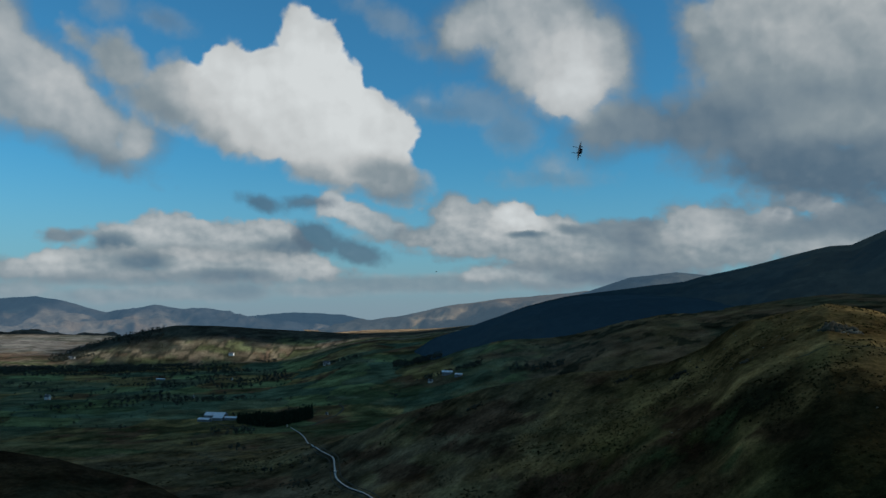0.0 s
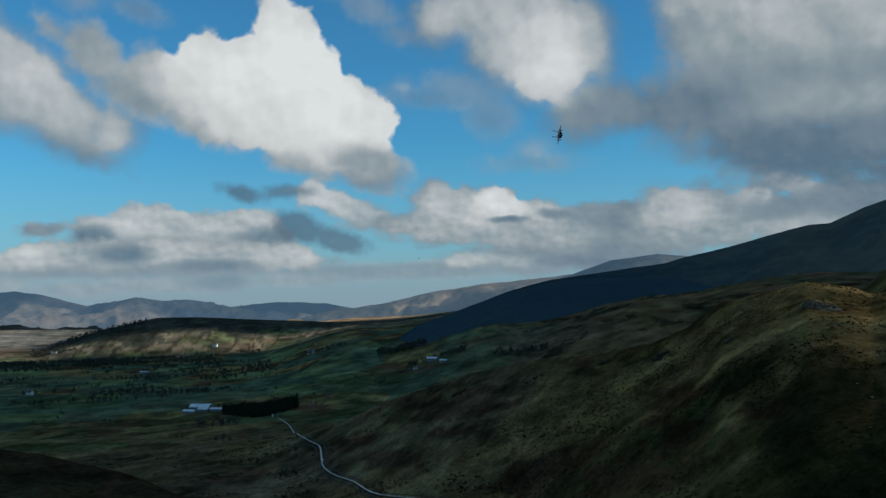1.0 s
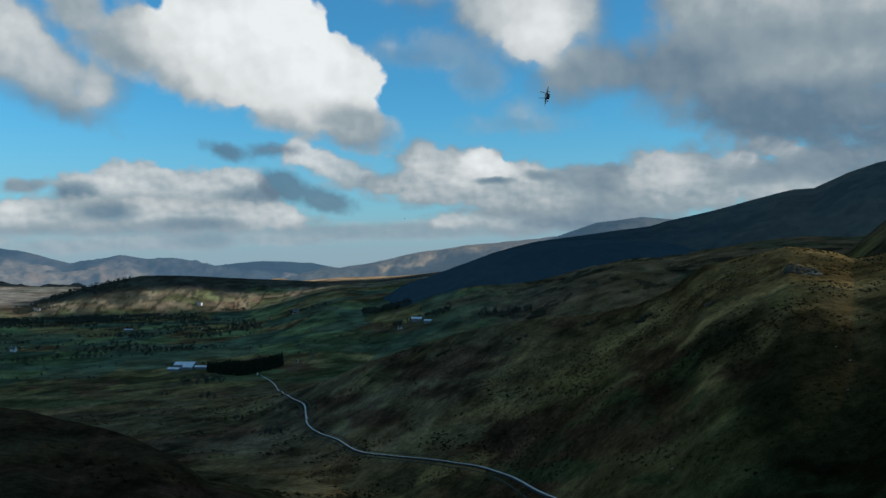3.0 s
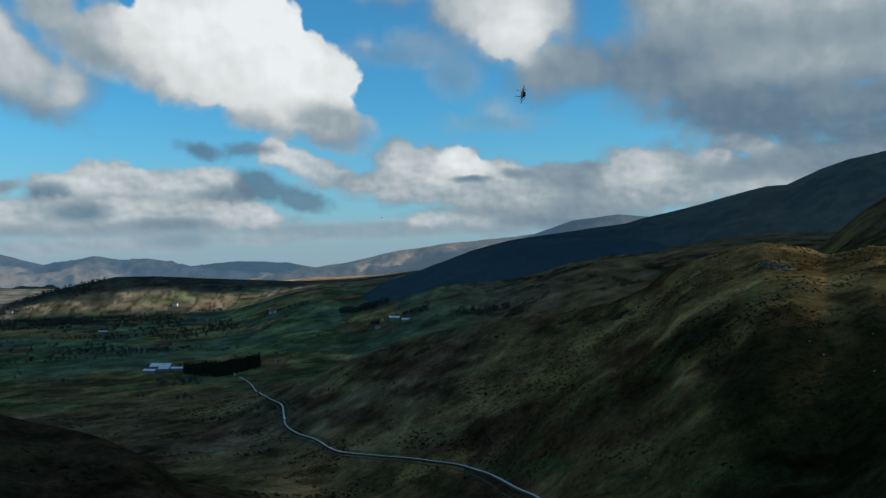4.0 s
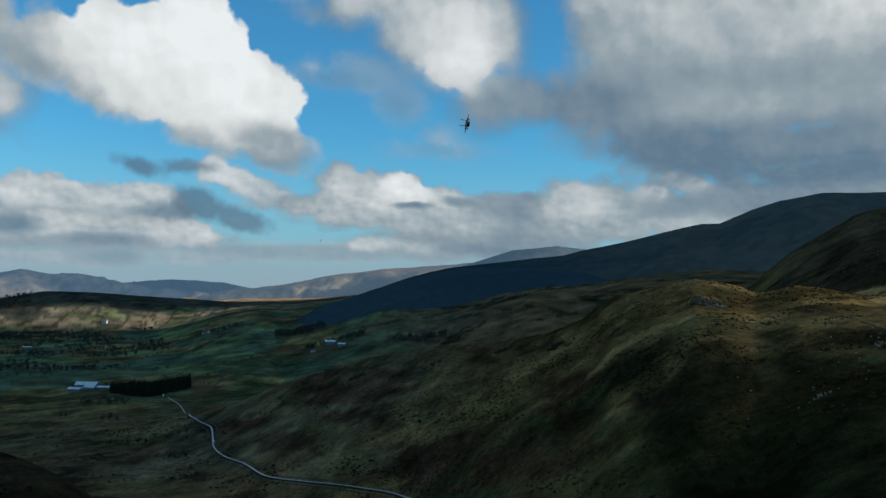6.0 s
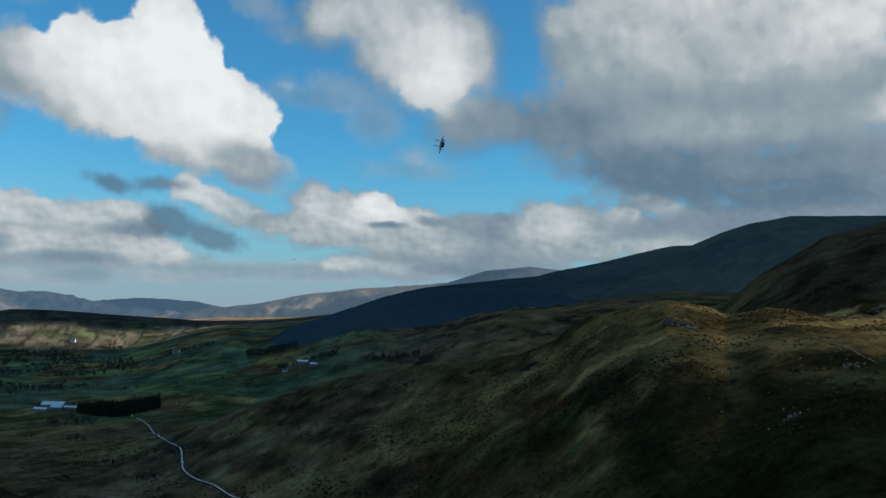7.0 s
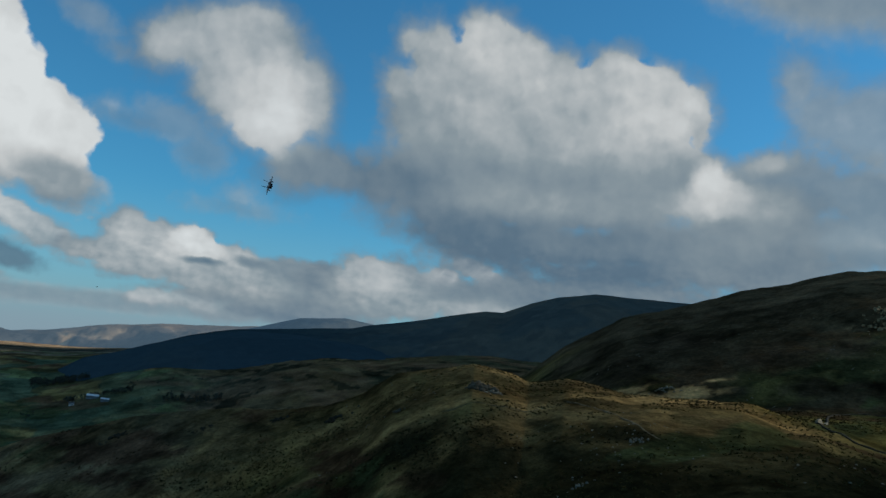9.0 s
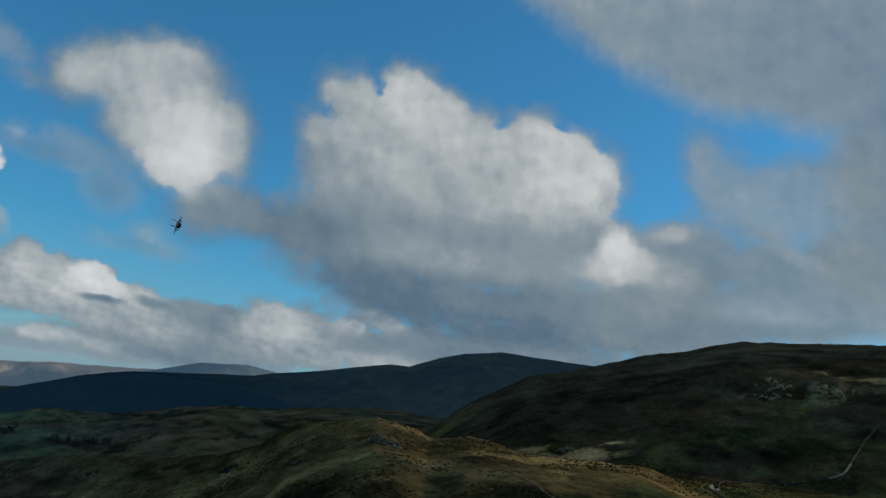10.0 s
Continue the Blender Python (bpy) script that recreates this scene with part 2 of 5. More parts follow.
lumps = g.math("ADD", g.math("MULTIPLY", facing, g.math("MULTIPLY_ADD", low, 0.06, 0.16)), g.math("ADD", g.math("MULTIPLY", mist, 0.3), g.math("MULTIPLY", fray, g.math("MULTIPLY_ADD", low, 0.06, 0.06))))


def cloud_colour(value):
    ramp = g.node("ShaderNodeValToRGB")
    g.put(ramp.inputs[0], value)
    for i, (at, colour) in enumerate(((0.0, (0.06, 0.115, 0.18)), (0.3, (0.145, 0.215, 0.285)), (0.52, (0.35, 0.4, 0.425)), (0.76, (0.74, 0.725, 0.70)), (1.0, (0.97, 0.95, 0.915)))):
        e = ramp.color_ramp.elements[i] if i < 2 else ramp.color_ramp.elements.new(at)
        e.position, e.color = at, (*colour, 1)
    return ramp.outputs[0]


air = g.vec("MULTIPLY", sky.outputs[0], (0.048, 0.118, 0.144))
seen = g.mix(g.ramp(height, 11.0, -1.0, 0.0, 0.8), air, (0.33, 0.47, 0.57, 1))
for puffs, soft, crisp, head_size, fray_size, dense in CLOUDS:
    # one cloud is worked out after the other
    here = g.vec("MULTIPLY_ADD", seen, (0, 0, 0), moved)
    body, tone = None, None
    for b, h, wide, tall, tilt, bright in puffs:
        place = g.node("ShaderNodeMapping", vector_type="TEXTURE")
        g.put(place.inputs["Vector"], here)
        place.inputs["Location"].default_value = (b, h, 0)
        place.inputs["Rotation"].default_value = (0, 0, radians(tilt))
        place.inputs["Scale"].default_value = (wide * 1.08, tall * 1.08, 1)
        far = g.vec("LENGTH", place.outputs[0])
        size = math.sqrt(min(wide, tall * 2) * tall)
        inside = g.math("MULTIPLY_ADD", far, -size, size)
        body = inside if body is None else g.math("SMOOTH_MAX", body, inside, 0.35)
        tone = bright if tone is None else g.mix(g.ramp(far, 1.5, 0.3), tone, bright, "FLOAT")
    body = g.math("ADD", body, g.math("ADD", g.math("MULTIPLY", heads, head_size * 2.0), g.math("MULTIPLY", tatter, fray_size)))
    shade = g.math("MULTIPLY_ADD", lumps, g.ramp(tone, 0.36, 0.75, 0.45, 1.0), tone)
    # sunny edges are thin and let the light through
    shade = g.math("ADD", shade, g.math("MULTIPLY", g.ramp(body, 0.6, 0.0), g.ramp(tone, 0.6, 0.8, 0.0, 0.07)))
    width = g.ramp(tone, 0.42, 0.7, soft, crisp)
    seen = g.mix(g.ramp(g.math("DIVIDE", body, width), -0.6, 0.45, 0.0, dense), seen, cloud_colour(shade))
# cloud outside the part of the sky that is seen
rest = g.ramp(g.noise(ray, 3.2, 6.0, 0.6), 0.40, 0.55)
aside = g.ramp(g.math("ABSOLUTE", g.math("SUBTRACT", bearing, 12.0)), 44.0, 56.0)
above = g.ramp(height, 30.0, 38.0)
rest = g.math("MULTIPLY", rest, g.math("MAXIMUM", aside, above))
seen = g.mix(rest, seen, cloud_colour(g.math("MULTIPLY_ADD", lumps, 0.4, 0.3)))
seen = g.mix(g.ramp(height, 4.2, 0.4, 0.0, 0.7), seen, (0.33, 0.405, 0.465, 1))
back = g.node("ShaderNodeBackground")
g.put(back.inputs[0], seen)
back.inputs[1].default_value = 1.0
g.put(g.node("ShaderNodeOutputWorld").inputs[0], back.outputs[0])

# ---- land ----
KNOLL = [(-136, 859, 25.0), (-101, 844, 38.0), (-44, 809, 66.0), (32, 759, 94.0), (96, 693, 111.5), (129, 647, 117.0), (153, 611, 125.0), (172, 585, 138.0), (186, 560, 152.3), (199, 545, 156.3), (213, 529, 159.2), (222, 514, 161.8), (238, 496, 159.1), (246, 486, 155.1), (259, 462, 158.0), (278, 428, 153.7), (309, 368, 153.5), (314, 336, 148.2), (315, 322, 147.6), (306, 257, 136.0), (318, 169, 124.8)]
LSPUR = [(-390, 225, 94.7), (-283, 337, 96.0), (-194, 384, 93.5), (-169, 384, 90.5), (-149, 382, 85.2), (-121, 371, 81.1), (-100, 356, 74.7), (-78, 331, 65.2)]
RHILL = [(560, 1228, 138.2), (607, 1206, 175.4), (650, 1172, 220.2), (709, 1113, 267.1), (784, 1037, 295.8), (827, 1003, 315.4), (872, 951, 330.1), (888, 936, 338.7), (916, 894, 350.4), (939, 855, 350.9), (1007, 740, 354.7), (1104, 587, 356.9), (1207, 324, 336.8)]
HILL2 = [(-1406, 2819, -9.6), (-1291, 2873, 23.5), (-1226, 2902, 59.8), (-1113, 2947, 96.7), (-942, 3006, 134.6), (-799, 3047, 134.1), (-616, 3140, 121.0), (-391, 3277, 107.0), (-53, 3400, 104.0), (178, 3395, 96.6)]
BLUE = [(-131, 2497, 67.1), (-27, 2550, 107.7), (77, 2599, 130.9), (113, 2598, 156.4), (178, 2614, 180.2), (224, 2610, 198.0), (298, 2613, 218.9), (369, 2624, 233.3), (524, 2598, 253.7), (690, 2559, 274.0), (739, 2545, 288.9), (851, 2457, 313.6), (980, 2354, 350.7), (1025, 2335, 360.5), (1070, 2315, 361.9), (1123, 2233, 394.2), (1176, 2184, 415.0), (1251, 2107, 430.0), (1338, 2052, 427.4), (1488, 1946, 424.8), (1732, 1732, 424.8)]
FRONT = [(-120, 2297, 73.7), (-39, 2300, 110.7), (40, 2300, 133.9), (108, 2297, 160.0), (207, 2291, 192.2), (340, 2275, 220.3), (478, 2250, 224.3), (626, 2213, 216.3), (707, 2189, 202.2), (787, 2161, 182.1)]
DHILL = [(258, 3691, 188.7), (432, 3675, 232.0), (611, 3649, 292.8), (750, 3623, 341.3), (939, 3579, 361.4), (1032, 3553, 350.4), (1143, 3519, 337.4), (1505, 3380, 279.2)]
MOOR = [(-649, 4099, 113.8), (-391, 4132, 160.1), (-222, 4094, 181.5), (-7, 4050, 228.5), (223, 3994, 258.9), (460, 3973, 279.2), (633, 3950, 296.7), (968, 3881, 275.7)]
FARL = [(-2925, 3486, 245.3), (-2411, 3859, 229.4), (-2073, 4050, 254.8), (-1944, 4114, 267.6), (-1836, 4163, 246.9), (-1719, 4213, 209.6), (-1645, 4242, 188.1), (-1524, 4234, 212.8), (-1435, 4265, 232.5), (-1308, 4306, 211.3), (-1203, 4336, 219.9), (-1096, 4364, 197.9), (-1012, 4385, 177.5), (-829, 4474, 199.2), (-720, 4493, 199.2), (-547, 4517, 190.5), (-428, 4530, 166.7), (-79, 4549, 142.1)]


def lattice(ix, iy, seed):
    h = (ix.astype(np.int64) * 374761393 + iy.astype(np.int64) * 668265263 + seed * 974634541) & 0xFFFFFFFF
    h = ((h ^ (h >> 13)) * 1274126177) & 0xFFFFFFFF
    return ((h ^ (h >> 16)) & 0xFFFF) / 65535.0


def value_noise(x, y, seed=0):
    ix, iy = np.floor(x), np.floor(y)
    u, v = x - ix, y - iy
    u, v = u * u * u * (u * (u * 6 - 15) + 10), v * v * v * (v * (v * 6 - 15) + 10)
    a, b = lattice(ix, iy, seed), lattice(ix + 1, iy, seed)
    c, d = lattice(ix, iy + 1, seed), lattice(ix + 1, iy + 1, seed)
    return (a + (b - a) * u) * (1 - v) + (c + (d - c) * u) * v - 0.5


def fbm(x, y, size, octaves=4, seed=0, keep=0.5):
    total, amp = 0.0, 1.0
    for i in range(octaves):
        total = total + amp * value_noise(x / size + 17.3 * i, y / size - 9.1 * i, seed + i)
        size, amp = size * 0.5, amp * keep
    return total


def step(x, lo, hi):
    u = np.clip((x - lo) / (hi - lo), 0, 1)
    return u * u * (3 - 2 * u)


# height of the open ground by bearing (rows) and distance (columns)
RANGE = (0, 100, 200, 300, 450, 700, 1000, 1400, 2000, 2600, 3300, 4800)
OPEN_GROUND = {}
OPEN_GROUND[-90] = (148, 140, 128, 118, 100, 70, 50, 40, 40, 60, 90, 140)
OPEN_GROUND[-40] = (148, 128, 106, 88, 64, 20, 8, 2, 5, 10, 40, 120)
OPEN_GROUND[-27] = (148, 122, 98, 84, 58, 16, 6, 0, 4, 12, 45, 128)
OPEN_GROUND[-18] = (148, 118, 90, 70, 46, 20, 7, 0, 4, 14, 40, 125)
OPEN_GROUND[-12] = (148, 114, 84, 62, 40, 21, 8, 0, 5, 20, 60, 136)
OPEN_GROUND[-4] = (148, 112, 80, 58, 38, 24, 14, 6, 45, 96, 106, 142)
OPEN_GROUND[5] = (148, 114, 82, 58, 42, 40, 34, 36, 118, 145, 150, 150)
OPEN_GROUND[15] = (148, 118, 92, 80, 74, 66, 66, 95, 178, 190, 190, 190)
OPEN_GROUND[25] = (148, 122, 100, 98, 104, 100, 112, 150, 212, 240, 240, 240)
OPEN_GROUND[35] = (148, 126, 114, 114, 130, 148, 158, 190, 230, 250, 250, 250)
OPEN_GROUND[45] = (148, 132, 124, 126, 138, 162, 190, 220, 240, 250, 250, 250)
OPEN_GROUND[60] = (148, 138, 132, 134, 142, 172, 200, 240, 260, 270, 270, 270)
OPEN_GROUND[100] = (148, 152, 160, 170, 190, 230, 260, 300, 310, 320, 320, 320)
OPEN_GROUND[180] = (148, 158, 170, 184, 205, 240, 270, 300, 310, 310, 310, 310)
OPEN_GROUND[270] = (148, 140, 128, 118, 100, 70, 50, 40, 40, 60, 90, 140)


def crest(spine, b):
    """Distance and height of a ridge's crest along the bearings b."""
    p = np.array(spine, float)
    at = np.degrees(np.arctan2(p[:, 0], p[:, 1]))
    return np.interp(b, at, np.hypot(p[:, 0], p[:, 1])), np.interp(b, at, p[:, 2]), at


def rise(b, r, ground, spine, near, far, bulge=1.25):
    """The ground with a ridge laid over it."""
    rs, zs, at = crest(spine, b)
    u = np.clip(np.where(r < rs, (rs - r) / near, (r - rs) / far), 0, 1)
    shape = 1 - u ** bulge
    shape = np.where(u < 0.12, 1 - 0.12 ** bulge * (u / 0.12) ** 2, shape)
    ends = step(b, at[0] - 3, at[0]) * (1 - step(b, at[-1], at[-1] + 6))
    lift = np.maximum(zs - ground, 0) * shape * ends
    return ground + lift


def open_ground(b, r):
    bs = np.array(sorted(OPEN_GROUND), float)
    table = np.array([OPEN_GROUND[int(k)] for k in bs], float)
    lr = np.log(np.array(RANGE, float) + 60)
    q = np.log(r + 60)
    j = np.clip(np.searchsorted(lr, q, "right") - 1, 0, len(lr) - 2)
    i = np.clip(np.searchsorted(bs, b, "right") - 1, 0, len(bs) - 2)
    v = (q - lr[j]) / (lr[j + 1] - lr[j])
    w = (b - bs[i]) / (bs[i + 1] - bs[i])
    w = w * w * (3 - 2 * w)
    return (table[i, j] * (1 - v) + table[i, j + 1] * v) * (1 - w) + (table[i + 1, j] * (1 - v) + table[i + 1, j + 1] * v) * w


# plan line of the lane
ROAD = [(-220, 1235), (-184, 1123), (-148, 960), (-136, 895), (-121, 836), (-101, 776), (-93, 730), (-85, 679), (-70, 627), (-54, 586),
        (-36, 533), (-14, 498), (5, 470), (19, 448), (32, 423), (42, 392), (48, 347), (51, 312), (50, 270), (44, 230)]


def off_road(x, y):
    """Distance from the lane."""
    best = np.full(np.shape(x), 1e9)
    for (x0, y0), (x1, y1) in zip(ROAD, ROAD[1:]):
        ux, uy = x1 - x0, y1 - y0
        k = np.clip(((x - x0) * ux + (y - y0) * uy) / (ux * ux + uy * uy), 0, 1)
        best = np.minimum(best, np.hypot(x - x0 - k * ux, y - y0 - k * uy))
    return best


def land(b, r):
    """Height of the ground at bearings b (degrees) and distances r."""
    x, y = r * np.sin(np.radians(b)), r * np.cos(np.radians(b))
    z = open_ground(b, r)
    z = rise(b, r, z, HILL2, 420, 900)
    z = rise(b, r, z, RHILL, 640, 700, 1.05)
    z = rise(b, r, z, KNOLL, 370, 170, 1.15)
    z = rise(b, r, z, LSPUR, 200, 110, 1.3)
    # a band of low cliffs across the steep hill
    foot = 852 + fbm(x, y, 70, 4, 31, 0.6) * 50
    z = z + 7 * step(b, 43, 47) * step(r, foot - 5, foot + 5) * (1 - step(r, foot + 30, foot + 190)) * (0.35 + 0.65 * step(fbm(x, y, 55, 3, 33), -0.1, 0.1))
    hilly = np.clip(step(b, -2, 14) + step(r, 500, 300), 0, 1) * step(r, 25, 160)
    rough = fbm(x, y, 120, 5, 3, 0.5) * 4.0 * step(r, 60, 420) * hilly * (1 - 0.5 * step(r, 700, 1000))
    rough = rough + fbm(x, y, 24, 4, 11, 0.55) * 2.0 * hilly * step(r, 60, 250)
    rough = rough + fbm(x, y, 420, 5, 21, 0.5) * 6 * step(r, 700, 2500)
    return z + rough * (0.12 + 0.88 * step(off_road(x, y), 5, 32))


def axis_bearings():
    fine = np.arange(-36, 62.01, 0.14)
    return np.concatenate([np.arange(-90, -36, 1.5), fine, np.arange(63, 270.1, 3.0)])


BEARINGS = axis_bearings()
RADII = np.concatenate([[0.01, 5, 12, 20, 32, 48], 60 * 1.0085 ** np.arange(0, 519)])
RADII = RADII[RADII < 4850]
GRID_B, GRID_R = np.meshgrid(BEARINGS, RADII)
GRID_Z = land(GRID_B, GRID_R)


def height_at(x, y):
    """Height of the built ground at x, y."""
    b = math.degrees(math.atan2(x, y))
    if b < -90:
        b += 360
    r = math.hypot(x, y)
    i = int(np.clip(np.searchsorted(RADII, r, "right") - 1, 0, len(RADII) - 2))
    j = int(np.clip(np.searchsorted(BEARINGS, b, "right") - 1, 0, len(BEARINGS) - 2))
    u = (r - RADII[i]) / (RADII[i + 1] - RADII[i])
    v = (b - BEARINGS[j]) / (BEARINGS[j + 1] - BEARINGS[j])
    return float((GRID_Z[i, j] * (1 - u) + GRID_Z[i + 1, j] * u) * (1 - v) + (GRID_Z[i, j + 1] * (1 - u) + GRID_Z[i + 1, j + 1] * u) * v)


def sheet(name, b, r, z, colours, material, wrap=False):
    """A polar grid as one mesh with a cover colour on its points."""
    rows, cols = b.shape
    x, y = r * np.sin(np.radians(b)), r * np.cos(np.radians(b))
    n = np.arange(rows * cols).reshape(rows, cols)
    quads = np.stack([n[:-1, :-1], n[1:, :-1], n[1:, 1:], n[:-1, 1:]], -1).reshape(-1, 4)
    me = bpy.data.meshes.new(name)
    me.vertices.add(rows * cols)
    me.vertices.foreach_set("co", np.stack([x, y, z], -1).astype(np.float32).ravel())
    me.loops.add(quads.size)
    me.loops.foreach_set("vertex_index", quads.astype(np.int32).ravel())
    me.polygons.add(len(quads))
    me.polygons.foreach_set("loop_start", np.arange(0, quads.size, 4, dtype=np.int32))
    me.polygons.foreach_set("use_smooth", np.ones(len(quads), bool))
    me.update(calc_edges=True)
    rgba = np.ones((rows * cols, 4), np.float32)
    rgba[:, :3] = colours.reshape(-1, 3)
    me.attributes.new("cover", "FLOAT_COLOR", "POINT").data.foreach_set("color", rgba.ravel())
    me.materials.append(material)
    return new(name, me)


def ground_material(name, haze_glow=None, relief=0.6, grain=1.0):
    m = bpy.data.materials.new(name)
    m.use_nodes = True
    k = Graph(m.node_tree)
    spot = k.node("ShaderNodeTexCoord").outputs["Object"]
    along = k.node("ShaderNodeCombineXYZ")
    k.put(along.inputs[0], k.vec("DOT_PRODUCT", spot, (0.98, -0.21, 0)))
    k.put(along.inputs[1], k.vec("DOT_PRODUCT", spot, (0.13, 0.61, 0)))
    k.put(along.inputs[2], k.vec("DOT_PRODUCT", spot, (0, 0, 1)))
    at = along.outputs[0]
    base = k.node("ShaderNodeAttribute", attribute_name="cover").outputs["Color"]
    broad = k.ramp(k.noise(at, 0.03, 5.0, 0.6), 0.3, 0.7, 1 - 0.35 * grain, 1 + 0.4 * grain)
    fine = k.ramp(k.noise(at, 0.35, 5.0, 0.65), 0.3, 0.7, 1 - 0.3 * grain, 1 + 0.34 * grain)
    tuft = k.ramp(k.noise(at, 1.7, 3.0, 0.6), 0.3, 0.7, 0.75, 1.3)
    v = k.math("MULTIPLY", k.math("MULTIPLY", broad, fine), tuft)
    n = k.node("ShaderNodeVectorMath", operation="SCALE")
    k.put(n.inputs[0], base), k.put(n.inputs["Scale"], v)
    bsdf = k.node("ShaderNodeBsdfPrincipled")
    k.put(bsdf.inputs["Base Color"], n.outputs[0])
    bsdf.inputs["Roughness"].default_value = 0.95
    bsdf.inputs["Specular IOR Level"].default_value = 0.0
    # faint blue emission imitates the haze in front of far hills
    if haze_glow:
        bsdf.inputs["Emission Color"].default_value = (*haze_glow, 1)
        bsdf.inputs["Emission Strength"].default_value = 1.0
    bump = k.node("ShaderNodeBump")
    bump.inputs["Strength"].default_value = relief
    bump.inputs["Distance"].default_value = 1.2
    k.put(bump.inputs["Height"], k.math("ADD", k.noise(at, 0.25, 6.0, 0.65), k.math("MULTIPLY", k.noise(at, 0.05, 4.0, 0.6), 4.0)))
    k.put(bsdf.inputs["Normal"], bump.outputs[0])
    k.put(k.node("ShaderNodeOutputMaterial").inputs[0], bsdf.outputs[0])
    return m


def blend(a, b, f):
    return a * (1 - f[..., None]) + np.array(b) * f[..., None]


# stands of one kind of growth: bearing, distance, half width in degrees, half depth in metres, how far its line recedes with each degree
BRACKEN = [(-3.5, 622, 2.9, 36, -20), (-5.3, 727, 1.8, 27, -32), (2.8, 568, 2.6, 23, -12), (-0.5, 702, 2.6, 26, -21), (6.1, 452, 2.2, 25, -12), (15.0, 382, 1.7, 24, -14), (10.1, 396, 2.1, 21, -18), (3.5, 658, 2.2, 24, -16), (-19.7, 387, 3.9, 14, 46), (-16.3, 318, 4.1, 13, 7), (3.2, 643, 2.9, 29, -13), (16.0, 414, 2.1, 27, -20), (20.5, 323, 1.8, 13, -8)]
BENT = [(-5.3, 638, 1.3, 29, -22), (-3.5, 719, 1.5, 20, -29), (2.4, 496, 2.2, 14, -10), (7.9, 496, 2.2, 16, -15), (-0.9, 610, 1.5, 15, -16), (6.5, 559, 2.2, 9, -15), (-1.6, 502, 1.5, 10, -9), (13.3, 471, 1.8, 11, -21), (-12.2, 877, 2.1, 73, -20), (-14.6, 1058, 2.1, 61, -7), (-8.2, 467, 2.2, 25, 0), (-19.0, 1093, 3.0, 49, -9), (-12.5, 589, 1.8, 24, -2), (15.1, 520, 2.1, 19, -18), (10.0, 541, 2.1, 17, -11), (22.3, 366, 2.9, 25, -11), (26.9, 390, 2.2, 15, 1), (31.1, 382, 2.1, 27, -1), (-2.2, 730, 1.5, 20, -18)]
CLUMPS = [(2.1, 488, 2.2, 14, -10), (7.9, 504, 1.8, 8, -16), (11.2, 452, 1.4, 14, -23), (6.1, 528, 1.5, 9, -12), (1.3, 488, 1.5, 10, -9), (12.6, 331, 1.1, 7, -13), (14.7, 308, 1.4, 6, -7), (11.5, 335, 2.1, 6, -15)]
SCRUB = [(5.4, 638, 1.5, 15, -16), (13.3, 563, 0.9, 25, -25), (14.5, 559, 0.7, 11, -24), (10.1, 598, 1.3, 19, -21), (2.1, 722, 1.8, 17, -21), (-9.3, 745, 1.0, 52, -17), (-15.6, 627, 2.1, 125, 75), (-8.2, 810, 0.9, 20, -40), (20.1, 355, 1.3, 29, -15), (22.3, 279, 2.8, 38, -9), (24.5, 305, 2.1, 39, -3), (24.8, 230, 2.4, 20, -2), (-23.2, 367, 3.4, 28, 4), (-24.4, 294, 4.6, 26, 5), (2.9, 730, 1.6, 32, -15), (5.7, 643, 0.8, 13, -13), (15.0, 552, 0.9, 11, -20), (28.0, 372, 1.4, 18, -11), (29.2, 315, 1.6, 8, -3), (33.3, 330, 1.4, 11, 0)]
TURF = [(22.6, 214, 3.8, 8, -4), (7.9, 376, 4.3, 13, -14), (13.3, 396, 2.1, 36, -16), (16.8, 395, 1.4, 47, -21), (15.0, 271, 2.8, 10, -9), (-22.3, 1629, 3.2, 101, -9), (-4.9, 1318, 2.2, 264, -158), (-3.1, 1578, 3.0, 91, -19), (-23.2, 1076, 3.7, 44, -10), (36.5, 308, 2.7, 34, 0), (41.3, 339, 3.8, 48, 8), (46.0, 522, 1.8, 93, 36)]


def stands(places, b, r, seed):
    """Cover of ragged stands, 0 to 1."""
    x, y = r * np.sin(np.radians(b)), r * np.cos(np.radians(b))
    ragged = fbm(x, y, 70, 5, seed, 0.62) * 1.2 + fbm(x, y, 14, 3, seed + 8, 0.6) * 0.6
    total = np.zeros(np.shape(b))
    for at, off, wide, deep, slant in places:
        d = np.hypot((b - at) / wide, (r - off - slant * (b - at)) / deep)
        total = np.maximum(total, step(1.1 - d + ragged, 0.0, 0.55))
    return total


